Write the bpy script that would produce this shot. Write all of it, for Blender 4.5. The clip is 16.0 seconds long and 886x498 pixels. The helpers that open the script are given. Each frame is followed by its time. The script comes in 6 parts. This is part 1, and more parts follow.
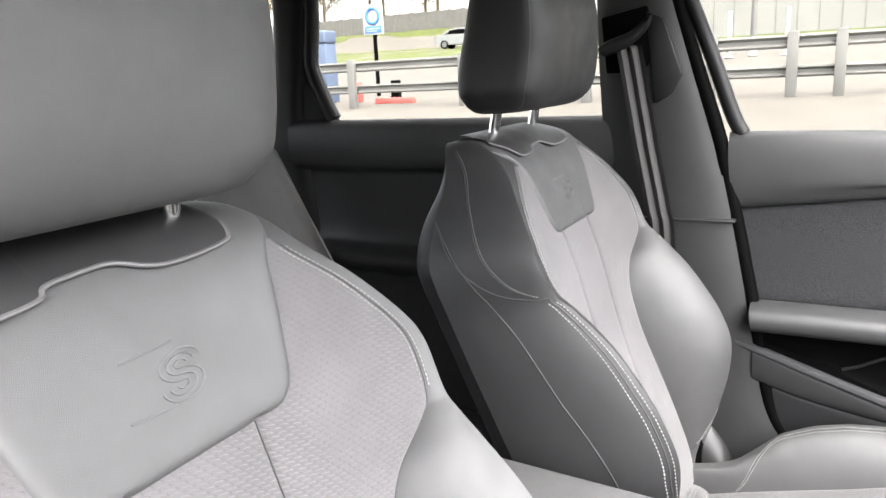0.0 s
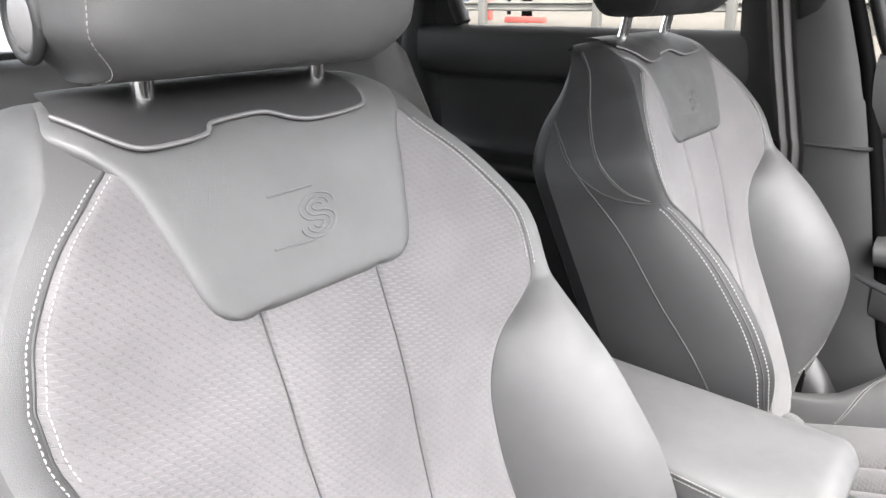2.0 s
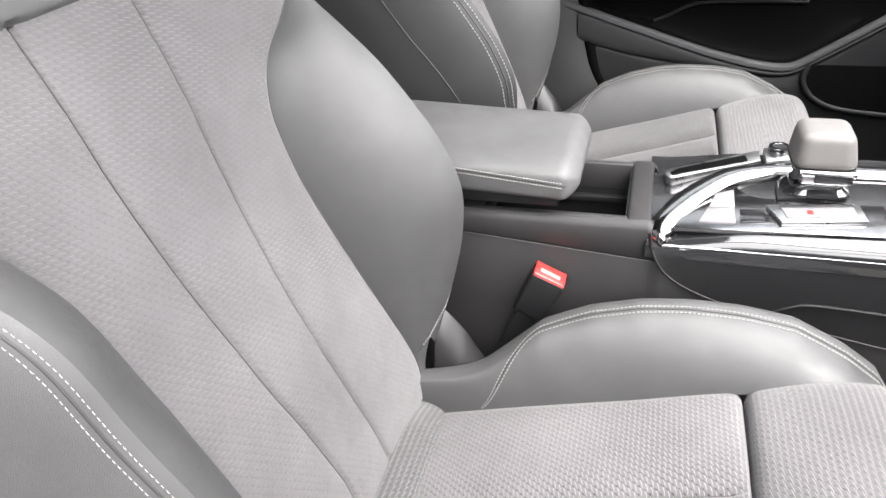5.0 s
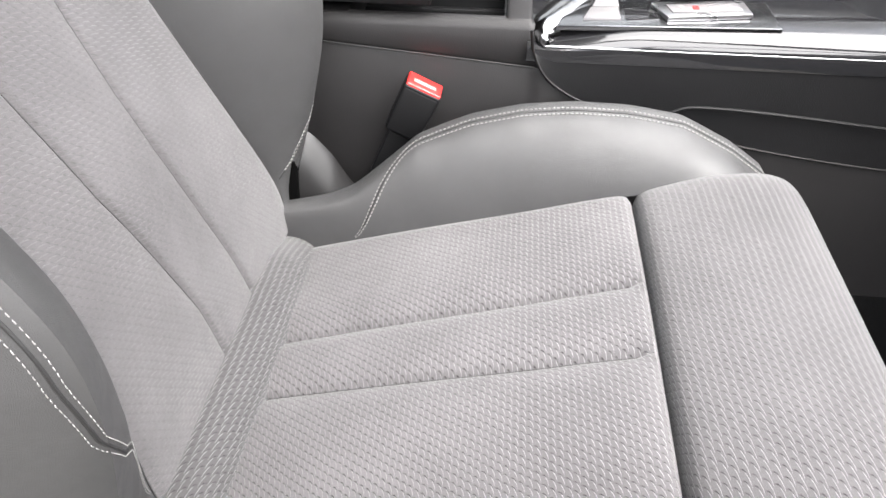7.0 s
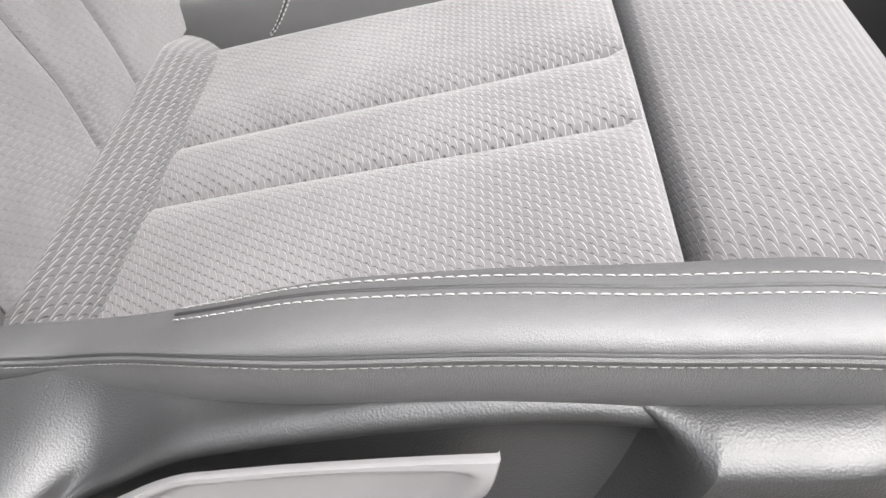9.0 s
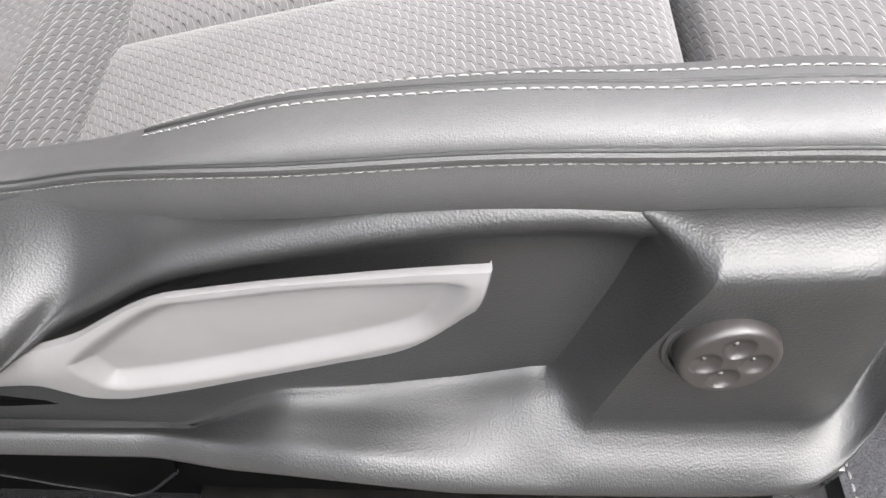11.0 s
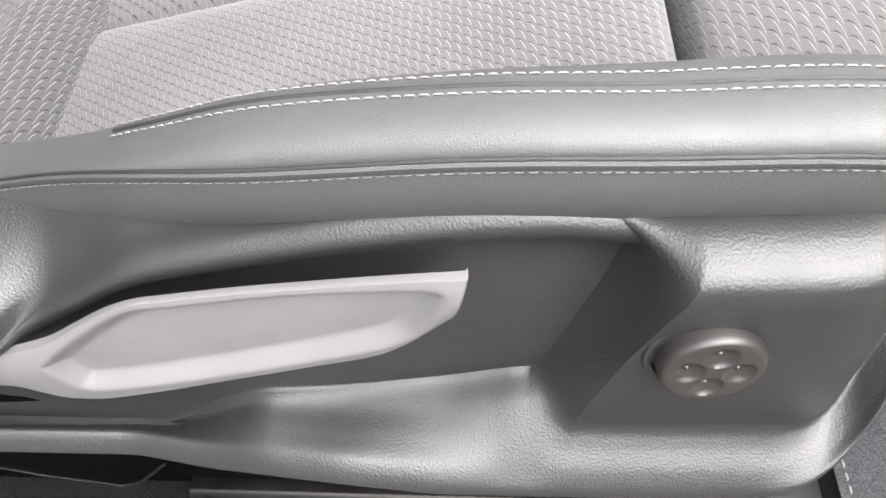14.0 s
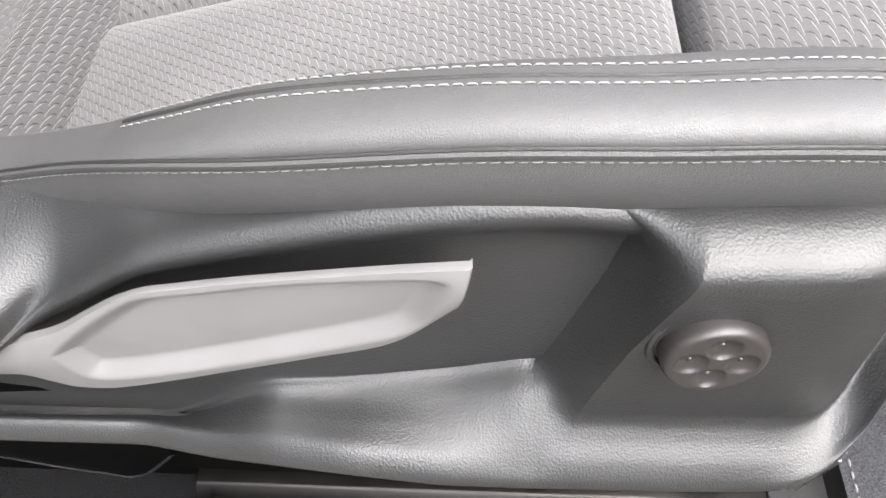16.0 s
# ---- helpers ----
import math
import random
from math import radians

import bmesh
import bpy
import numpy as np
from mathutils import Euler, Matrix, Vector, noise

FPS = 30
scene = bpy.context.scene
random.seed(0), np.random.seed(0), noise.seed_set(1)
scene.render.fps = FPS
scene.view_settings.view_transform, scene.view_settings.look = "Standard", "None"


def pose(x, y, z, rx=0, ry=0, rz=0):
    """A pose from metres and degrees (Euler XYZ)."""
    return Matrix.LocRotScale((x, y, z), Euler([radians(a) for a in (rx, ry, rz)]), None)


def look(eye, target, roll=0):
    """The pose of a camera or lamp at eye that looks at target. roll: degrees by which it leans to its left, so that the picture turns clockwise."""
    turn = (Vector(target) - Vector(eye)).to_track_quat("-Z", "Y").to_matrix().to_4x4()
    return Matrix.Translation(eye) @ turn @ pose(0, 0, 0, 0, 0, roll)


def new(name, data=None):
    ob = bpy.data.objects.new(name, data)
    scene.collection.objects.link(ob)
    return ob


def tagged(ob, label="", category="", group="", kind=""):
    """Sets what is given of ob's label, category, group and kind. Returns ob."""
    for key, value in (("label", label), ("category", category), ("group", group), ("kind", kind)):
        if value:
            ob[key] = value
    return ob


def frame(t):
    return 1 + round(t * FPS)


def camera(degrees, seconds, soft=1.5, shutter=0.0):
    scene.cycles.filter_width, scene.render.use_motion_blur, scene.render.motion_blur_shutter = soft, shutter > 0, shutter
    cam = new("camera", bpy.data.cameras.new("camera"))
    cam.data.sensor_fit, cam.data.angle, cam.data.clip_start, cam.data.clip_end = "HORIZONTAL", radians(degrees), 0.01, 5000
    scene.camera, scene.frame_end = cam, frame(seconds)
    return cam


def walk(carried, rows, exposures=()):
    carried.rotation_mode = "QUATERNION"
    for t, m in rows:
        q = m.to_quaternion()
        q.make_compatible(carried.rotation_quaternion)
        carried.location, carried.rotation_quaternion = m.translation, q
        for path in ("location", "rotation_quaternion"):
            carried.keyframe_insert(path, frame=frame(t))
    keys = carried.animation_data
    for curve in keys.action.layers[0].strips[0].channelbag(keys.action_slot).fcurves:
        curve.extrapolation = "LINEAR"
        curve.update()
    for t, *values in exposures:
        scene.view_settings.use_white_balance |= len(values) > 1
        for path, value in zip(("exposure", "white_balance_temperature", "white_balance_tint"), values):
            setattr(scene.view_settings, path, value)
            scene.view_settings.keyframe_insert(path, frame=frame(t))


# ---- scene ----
EXPOSURE = 3.74
cam = camera(62.2, 16.0)
PATH = [
    (0, (0.141, -0.288, 1.154), (-0.799, 1.415, 0.691), -2.9),
    (0.5, (0.16, -0.291, 1.15), (-0.926, 1.341, 0.752), -1.5),
    (1, (0.178, -0.303, 1.149), (-0.999, 1.254, 0.709), -0.4),
    (1.5, (0.178, -0.316, 1.138), (-1.027, 1.185, 0.592), -0.4),
    (2, (0.167, -0.332, 1.126), (-1.002, 1.155, 0.475), -0.4),
    (2.5, (0.155, -0.345, 1.117), (-0.925, 1.165, 0.374), -0.5),
    (3, (0.148, -0.361, 1.106), (-0.81, 1.188, 0.279), -0.7),
    (3.5, (0.134, -0.373, 1.082), (-0.67, 1.234, 0.203), -1.7),
    (4, (0.126, -0.385, 1.069), (-0.535, 1.251, 0.127), -2.3),
    (4.5, (0.148, -0.401, 1.06), (-0.426, 1.227, 0.05), -3.1),
    (5, (0.172, -0.414, 1.036), (-0.335, 1.2, -0.031), -4.2),
    (7.5, (0.162, -0.395, 0.872), (0.071, 1.114, -0.437), 0.9),
    (8, (0.171, -0.386, 0.832), (0.107, 1.093, -0.513), 0.8),
    (8.5, (0.166, -0.383, 0.782), (0.162, 1.071, -0.591), 2.8),
    (9, (0.167, -0.382, 0.76), (0.185, 1.022, -0.664), 3.3),
    (9.5, (0.168, -0.386, 0.741), (0.204, 0.955, -0.743), 3.9),
    (10, (0.169, -0.391, 0.731), (0.213, 0.877, -0.815), 4.1),
    (12.5, (0.172, -0.384, 0.732), (0.22, 0.709, -0.942), 3.6),
    (13, (0.176, -0.379, 0.731), (0.219, 0.712, -0.945), 3.5),
    (13.5, (0.178, -0.376, 0.73), (0.219, 0.717, -0.944), 3.6),
    (14, (0.179, -0.377, 0.732), (0.221, 0.718, -0.941), 3.8),
    (14.5, (0.178, -0.38, 0.732), (0.218, 0.721, -0.937), 3.9),
    (15, (0.181, -0.38, 0.734), (0.213, 0.721, -0.935), 3.5),
    (15.5, (0.183, -0.378, 0.733), (0.208, 0.717, -0.94), 3.3),
    (16, (0.18, -0.381, 0.732), (0.201, 0.715, -0.941), 3.2),
]
walk(cam, [(t, look(eye, target, roll)) for t, eye, target, roll in PATH], [(0, EXPOSURE + 0.55), (1.5, EXPOSURE + 0.52), (3, EXPOSURE + 0.40), (5, EXPOSURE + 0.07), (8, EXPOSURE - 0.1), (9.5, EXPOSURE - 0.07), (12, EXPOSURE - 0.05), (16, EXPOSURE - 0.05)])

# ---- light ----
world = bpy.data.worlds.new("overcast_sky")
scene.world = world
world.use_nodes = True
wn = world.node_tree
sky = wn.nodes.new("ShaderNodeTexSky")
sky.sky_type = "NISHITA"
sky.sun_disc = False
sky.sun_elevation, sky.sun_rotation = radians(62), radians(125)
sky.air_density, sky.dust_density, sky.ozone_density = 1.2, 4.0, 1.0
wn.nodes["Background"].inputs["Strength"].default_value = 0.08
veil = wn.nodes.new("ShaderNodeHueSaturation")
veil.inputs["Saturation"].default_value = 0.25
wn.links.new(sky.outputs["Color"], veil.inputs["Color"])
wn.links.new(veil.outputs["Color"], wn.nodes["Background"].inputs["Color"])
sun = new("sun", bpy.data.lights.new("sun", "SUN"))
sun.data.energy, sun.data.angle, sun.data.color = 1.5, radians(100), (1.0, 0.97, 0.95)
sun.matrix_world = look((1.4, -1.0, 3.3), (0, 0, 0))

# ---- materials ----


def nodes_of(name):
    m = bpy.data.materials.new(name)
    m.use_nodes = True
    return m, m.node_tree, m.node_tree.nodes["Principled BSDF"]


def tex_noise(nt, scale, detail=3.0, rough=0.6, coord="Object", stretch=None):
    c = nt.nodes.new("ShaderNodeTexCoord")
    n = nt.nodes.new("ShaderNodeTexNoise")
    n.inputs["Scale"].default_value, n.inputs["Detail"].default_value, n.inputs["Roughness"].default_value = scale, detail, rough
    src = c.outputs[coord]
    if stretch:
        mp = nt.nodes.new("ShaderNodeMapping")
        mp.inputs["Scale"].default_value = stretch
        nt.links.new(src, mp.inputs["Vector"])
        src = mp.outputs["Vector"]
    nt.links.new(src, n.inputs["Vector"])
    return n


def ramp(nt, src, stops):
    r = nt.nodes.new("ShaderNodeValToRGB")
    els = r.color_ramp.elements
    while len(els) < len(stops):
        els.new(0.5)
    for e, (p, c) in zip(els, stops):
        e.position = p
        e.color = (c, c, c, 1) if isinstance(c, (int, float)) else (*c, 1)
    nt.links.new(src, r.inputs["Fac"])
    return r


def bump(nt, src, strength, distance, after=None):
    b = nt.nodes.new("ShaderNodeBump")
    b.inputs["Strength"].default_value, b.inputs["Distance"].default_value = strength, distance
    nt.links.new(src, b.inputs["Height"])
    if after:
        nt.links.new(after.outputs["Normal"], b.inputs["Normal"])
    return b


def leather(name, color, rough=0.58, grain=950.0, depth=0.00014, wear=0.12, spec=0.6):
    """Fine-grained hide: cellular grain, soft creases, uneven sheen."""
    m, nt, p = nodes_of(name)
    big = tex_noise(nt, 9.0, 4.0)
    lo = tuple(v * (1 - wear) for v in color)
    hi = tuple(v * (1 + wear) for v in color)
    col = ramp(nt, big.outputs["Fac"], [(0.3, lo), (0.7, hi)])
    nt.links.new(col.outputs["Color"], p.inputs["Base Color"])
    c = nt.nodes.new("ShaderNodeTexCoord")
    vor = nt.nodes.new("ShaderNodeTexVoronoi")
    vor.feature = "DISTANCE_TO_EDGE"
    vor.inputs["Scale"].default_value = grain
    warp = tex_noise(nt, 160.0, 2.0)
    mix = nt.nodes.new("ShaderNodeVectorMath")
    mix.operation = "MULTIPLY_ADD"
    mix.inputs[1].default_value = (0.003, 0.003, 0.003)
    nt.links.new(warp.outputs["Color"], mix.inputs[0])
    nt.links.new(c.outputs["Object"], mix.inputs[2])
    nt.links.new(mix.outputs["Vector"], vor.inputs["Vector"])
    edge = ramp(nt, vor.outputs["Distance"], [(0.0, 0.0), (0.22, 1.0)])
    b1 = bump(nt, edge.outputs["Color"], 0.55, depth)
    b2 = bump(nt, tex_noise(nt, 45.0, 3.0).outputs["Fac"], 0.3, 0.0008, bump(nt, tex_noise(nt, 14.0, 2.0).outputs["Fac"], 0.3, 0.003, b1))
    nt.links.new(b2.outputs["Normal"], p.inputs["Normal"])
    rr = ramp(nt, tex_noise(nt, 30.0, 4.0).outputs["Fac"], [(0.3, rough - 0.06), (0.7, rough + 0.08)])
    nt.links.new(rr.outputs["Color"], p.inputs["Roughness"])
    p.inputs["Specular IOR Level"].default_value = spec
    return m


def plastic(name, color, rough=0.5, grain=0.0, depth=0.0003, spec=0.5):
    m, nt, p = nodes_of(name)
    col = ramp(nt, tex_noise(nt, 14.0, 5.0).outputs["Fac"], [(0.3, tuple(v * 0.9 for v in color)), (0.7, tuple(v * 1.1 for v in color))])
    nt.links.new(col.outputs["Color"], p.inputs["Base Color"])
    rr = ramp(nt, tex_noise(nt, 22.0, 5.0).outputs["Fac"], [(0.3, rough - 0.05), (0.75, rough + 0.07)])
    nt.links.new(rr.outputs["Color"], p.inputs["Roughness"])
    if grain:
        c = nt.nodes.new("ShaderNodeTexCoord")
        vor = nt.nodes.new("ShaderNodeTexVoronoi")
        vor.inputs["Scale"].default_value = grain
        nt.links.new(c.outputs["Object"], vor.inputs["Vector"])
        b1 = bump(nt, vor.outputs["Distance"], 0.5, depth)
        b2 = bump(nt, tex_noise(nt, grain * 0.6, 2.0).outputs["Fac"], 0.2, depth, b1)
        nt.links.new(b2.outputs["Normal"], p.inputs["Normal"])
    p.inputs["Specular IOR Level"].default_value = spec
    return m


def metal(name, color, rough=0.2):
    m, nt, p = nodes_of(name)
    p.inputs["Base Color"].default_value = (*color, 1)
    p.inputs["Metallic"].default_value = 1.0
    rr = ramp(nt, tex_noise(nt, 60.0, 4.0).outputs["Fac"], [(0.3, rough * 0.8), (0.7, rough * 1.25)])
    nt.links.new(rr.outputs["Color"], p.inputs["Roughness"])
    return m


def math_node(nt, op, a, b=None, c=None):
    n = nt.nodes.new("ShaderNodeMath")
    n.operation = op
    for i, v in enumerate((a, b, c)):
        if v is None:
            continue
        if isinstance(v, (int, float)):
            n.inputs[i].default_value = v
        else:
            nt.links.new(v, n.inputs[i])
    return n.outputs[0]


def fabric(name, color, thread, px, py, relief=0.0013, mix_amount=0.55, fade=0.0, pits=1.7, grow=None, fall=1.0):
    """Embossed weave of small scales in staggered columns, each with a pale thread down its steep side."""
    m, nt, p = nodes_of(name)
    uv = nt.nodes.new("ShaderNodeUVMap")
    uv.uv_map = "weave"
    sep = nt.nodes.new("ShaderNodeSeparateXYZ")
    warp = tex_noise(nt, 60.0, 2.0, coord="UV")
    nt.links.new(uv.outputs["UV"], warp.inputs["Vector"])
    add = nt.nodes.new("ShaderNodeVectorMath")
    add.operation = "MULTIPLY_ADD"
    add.inputs[1].default_value = (0.0012, 0.0012, 0.0)
    nt.links.new(warp.outputs["Color"], add.inputs[0])
    nt.links.new(uv.outputs["UV"], add.inputs[2])
    nt.links.new(add.outputs["Vector"], sep.inputs["Vector"])
    fx = math_node(nt, "DIVIDE", sep.outputs["X"], px)
    # columns of scales, every other column set off by half a scale
    col = math_node(nt, "FLOOR", fx)
    u = math_node(nt, "FRACT", fx)
    shift = math_node(nt, "MULTIPLY", math_node(nt, "FRACT", math_node(nt, "MULTIPLY", col, 0.5)), 1.0)
    fy = math_node(nt, "ADD", math_node(nt, "DIVIDE", sep.outputs["Y"], -py), shift)
    # the free edge of a scale runs level and then falls steeply at one side
    drop = math_node(nt, "MULTIPLY", math_node(nt, "POWER", u, 3.4), fall)
    e = math_node(nt, "FRACT", math_node(nt, "SUBTRACT", fy, drop))

    def band(src, at, width):
        return math_node(nt, "MAXIMUM", math_node(nt, "SUBTRACT", 1.0, math_node(nt, "DIVIDE", math_node(nt, "ABSOLUTE", math_node(nt, "SUBTRACT", src, at)), width)), 0.0)

    def rise(src, lo, hi):
        n = nt.nodes.new("ShaderNodeMapRange")
        n.interpolation_type = "SMOOTHSTEP"
        n.inputs["From Min"].default_value, n.inputs["From Max"].default_value = lo, hi
        nt.links.new(src, n.inputs["Value"])
        return n.outputs["Result"]

    uneven = ramp(nt, tex_noise(nt, 240.0, 2.0).outputs["Fac"], [(0.30, 0.55), (0.56, 1.0)]).outputs["Color"]
    steep = rise(u, 0.45, 0.66)
    line = math_node(nt, "MULTIPLY", math_node(nt, "MINIMUM", math_node(nt, "MULTIPLY", band(e, 0.24, 0.17), 1.7), 1.0), math_node(nt, "MULTIPLY", steep, uneven))
    # Shadow under each scale's edge, drawn as dark arcs in the cloth's colour
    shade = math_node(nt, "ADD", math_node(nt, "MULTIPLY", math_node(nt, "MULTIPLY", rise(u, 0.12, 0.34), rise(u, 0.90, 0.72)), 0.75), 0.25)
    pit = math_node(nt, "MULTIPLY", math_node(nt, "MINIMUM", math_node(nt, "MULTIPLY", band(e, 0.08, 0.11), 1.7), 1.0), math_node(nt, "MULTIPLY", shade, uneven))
    dome = math_node(nt, "SUBTRACT", 1.0, e)
    big = tex_noise(nt, 7.0, 4.0)
    patch = ramp(nt, big.outputs["Fac"], [(0.34, 0.62), (0.66, 1.2)])
    base = nt.nodes.new("ShaderNodeMix")
    base.data_type = "RGBA"
    base.blend_type = "MULTIPLY"
    base.inputs[0].default_value = 0.5
    base.inputs[6].default_value = (*color, 1)
    nt.links.new(patch.outputs["Color"], base.inputs[7])
    fine = tex_noise(nt, 1600.0, 2.0)
    fur = ramp(nt, fine.outputs["Fac"], [(0.3, 0.72), (0.7, 1.2)])
    base2 = nt.nodes.new("ShaderNodeMix")
    base2.data_type = "RGBA"
    base2.blend_type = "MULTIPLY"
    base2.inputs[0].default_value = 0.6
    nt.links.new(base.outputs[2], base2.inputs[6])
    nt.links.new(fur.outputs["Color"], base2.inputs[7])
    amount = math_node(nt, "MULTIPLY", line, mix_amount)
    if grow:
        # the threads start as dots at the rear and lengthen forwards
        amount = math_node(nt, "MULTIPLY", amount, math_node(nt, "ADD", math_node(nt, "MULTIPLY", rise(sep.outputs["X"], *grow), 0.55), 0.45))
    if fade:
        worn = ramp(nt, tex_noise(nt, 5.0, 3.0).outputs["Fac"], [(0.42, 1.0 - fade), (0.6, 1.0)])
        amount = math_node(nt, "MULTIPLY", amount, worn.outputs["Color"])
    mix = nt.nodes.new("ShaderNodeMix")
    mix.data_type = "RGBA"
    nt.links.new(amount, mix.inputs[0])
    nt.links.new(base2.outputs[2], mix.inputs[6])
    mix.inputs[7].default_value = (*thread, 1)
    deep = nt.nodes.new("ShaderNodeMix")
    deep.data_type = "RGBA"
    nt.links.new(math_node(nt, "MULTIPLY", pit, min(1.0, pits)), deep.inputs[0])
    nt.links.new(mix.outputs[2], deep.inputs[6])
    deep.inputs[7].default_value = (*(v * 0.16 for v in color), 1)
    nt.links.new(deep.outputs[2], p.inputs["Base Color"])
    height = math_node(nt, "SUBTRACT", math_node(nt, "ADD", math_node(nt, "MULTIPLY", dome, -0.45), math_node(nt, "MULTIPLY", line, 0.45)), math_node(nt, "MULTIPLY", pit, 0.5))
    b1 = bump(nt, height, 0.6, relief)
    b2 = bump(nt, fine.outputs["Fac"], 0.3, 0.0003, bump(nt, tex_noise(nt, 22.0, 4.0, 0.55).outputs["Fac"], 0.5, 0.0045, b1))
    nt.links.new(b2.outputs["Normal"], p.inputs["Normal"])
    p.inputs["Roughness"].default_value = 0.92
    p.inputs["Specular IOR Level"].default_value = 0.15
    p.inputs["Sheen Weight"].default_value = 0.15
    p.inputs["Sheen Roughness"].default_value = 0.5
    return m


def carpet(name, color):
    m, nt, p = nodes_of(name)
    n1 = tex_noise(nt, 700.0, 3.0)
    col = ramp(nt, n1.outputs["Fac"], [(0.3, tuple(v * 0.5 for v in color)), (0.7, tuple(v * 1.6 for v in color))])
    nt.links.new(col.outputs["Color"], p.inputs["Base Color"])
    b = bump(nt, n1.outputs["Fac"], 0.9, 0.002)
    nt.links.new(b.outputs["Normal"], p.inputs["Normal"])
    p.inputs["Roughness"].default_value = 0.95
    p.inputs["Specular IOR Level"].default_value = 0.1
    return m


def plain(name, color, rough=0.7, var=0.15, scale=3.0, bumpy=0.0, spec=0.4):
    m, nt, p = nodes_of(name)
    n1 = tex_noise(nt, scale, 6.0)
    col = ramp(nt, n1.outputs["Fac"], [(0.3, tuple(v * (1 - var) for v in color)), (0.7, tuple(v * (1 + var) for v in color))])
    nt.links.new(col.outputs["Color"], p.inputs["Base Color"])
    p.inputs["Roughness"].default_value = rough
    p.inputs["Specular IOR Level"].default_value = spec
    if bumpy:
        b = bump(nt, tex_noise(nt, scale * 12, 5.0).outputs["Fac"], 0.6, bumpy)
        nt.links.new(b.outputs["Normal"], p.inputs["Normal"])
    return m


LEATHER = leather("grey_leather", (0.034, 0.0337, 0.0342), 0.54)
KNOB_HIDE = leather("knob_leather", (0.075, 0.071, 0.069), 0.6)
# Armrest leather, made paler: light from the windscreen is put into its colour
LIT_ARM_HIDE = leather("armrest_leather_lit", (0.052, 0.0515, 0.0522), 0.56, 1100.0)
# Paler copy of grey_leather: light on bolster, panel and headrest painted into it
LIT_HIDE = leather("lit_grey_leather", (0.046, 0.0455, 0.0460), 0.54)
PILLAR = plastic("pillar_plastic", (0.0125, 0.0125, 0.0130), 0.52, 700.0, 0.0002, 0.4)
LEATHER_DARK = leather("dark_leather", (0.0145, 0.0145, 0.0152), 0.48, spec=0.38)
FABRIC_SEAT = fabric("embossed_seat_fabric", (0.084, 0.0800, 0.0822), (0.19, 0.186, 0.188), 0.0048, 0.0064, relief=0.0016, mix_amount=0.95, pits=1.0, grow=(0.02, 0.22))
# Darker copy of the seat cloth: weaker light on the passenger side painted in
FABRIC_SHADED = fabric("embossed_shaded_fabric", (0.050, 0.0482, 0.0490), (0.11, 0.108, 0.109), 0.0048, 0.0064, relief=0.0014, mix_amount=0.8, pits=1.0)
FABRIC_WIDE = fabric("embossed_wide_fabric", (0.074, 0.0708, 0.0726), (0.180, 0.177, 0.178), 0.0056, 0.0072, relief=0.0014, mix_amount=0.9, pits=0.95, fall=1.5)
# Base of the roll's cloth is darkened for the shade below the backrest
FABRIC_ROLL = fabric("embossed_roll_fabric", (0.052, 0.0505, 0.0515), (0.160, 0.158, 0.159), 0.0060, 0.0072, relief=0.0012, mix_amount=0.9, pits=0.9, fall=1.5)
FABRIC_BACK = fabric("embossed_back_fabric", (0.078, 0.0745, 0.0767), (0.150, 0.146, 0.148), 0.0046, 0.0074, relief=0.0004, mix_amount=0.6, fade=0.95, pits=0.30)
THREAD = plain("pale_thread", (0.19, 0.187, 0.182), 0.6, 0.1, 200.0)
SEAM = plain("dark_grey_seam", (0.030, 0.029, 0.0295), 0.8, 0.15, 200.0)
# Thread tone between pale_thread and grey_thread
THREAD_SOFT = plain("mid_grey_thread", (0.150, 0.148, 0.144), 0.7, 0.12, 200.0)
THREAD_GREY = plain("grey_thread", (0.105, 0.104, 0.101), 0.6, 0.1, 200.0)
PRESSED = leather("pressed_leather", (0.062, 0.062, 0.063))
PIPING = leather("black_piping", (0.008, 0.008, 0.0083), 0.6)
TRIM = plastic("grained_black_plastic", (0.0150, 0.0151, 0.0155), 0.45, 1000.0, 0.00028, 0.55)
LEVER = plastic("satin_grey_plastic", (0.124, 0.120, 0.122), 0.42)
KNOB = plastic("bronze_grey_plastic", (0.021, 0.0185, 0.0178), 0.38, spec=0.5)
GLOSS = plastic("black_gloss", (0.012, 0.012, 0.013), 0.07, spec=0.6)
SOFT = plastic("soft_grey_plastic", (0.0145, 0.0138, 0.0142), 0.5, 800.0, 0.0002, 0.3)
DARK = plastic("dark_plastic", (0.0065, 0.0065, 0.007), 0.5, 700.0, 0.0002, 0.25)
PLATE = metal("bright_plate", (0.34, 0.34, 0.35), 0.16)
CHROME = metal("chrome", (0.36, 0.36, 0.362), 0.14)
SATIN = metal("satin_aluminium", (0.38, 0.38, 0.385), 0.30)
STEEL = metal("dark_steel", (0.022, 0.021, 0.020), 0.34)
POST = metal("bright_steel", (0.92, 0.92, 0.92), 0.16)
RED = plastic("red_plastic", (0.55, 0.02, 0.018), 0.3)
PINK = plastic("pale_red_marking", (0.42, 0.20, 0.19), 0.4)
CARPET = carpet("dark_carpet", (0.004, 0.004, 0.0043))
SUEDE = carpet("charcoal_suede", (0.046, 0.046, 0.049))
DOOR_SUEDE = carpet("door_suede", (0.022, 0.022, 0.0235))
LINING = plain("roof_cloth", (0.05, 0.05, 0.052), 0.9, 0.1, 60.0)
BELT = plain("belt_webbing", (0.022, 0.020, 0.0206), 0.6, 0.1, 400.0)
CAP = plastic("charcoal_cap_plastic", (0.017, 0.0165, 0.017), 0.5, 900.0, 0.0001, 0.4)
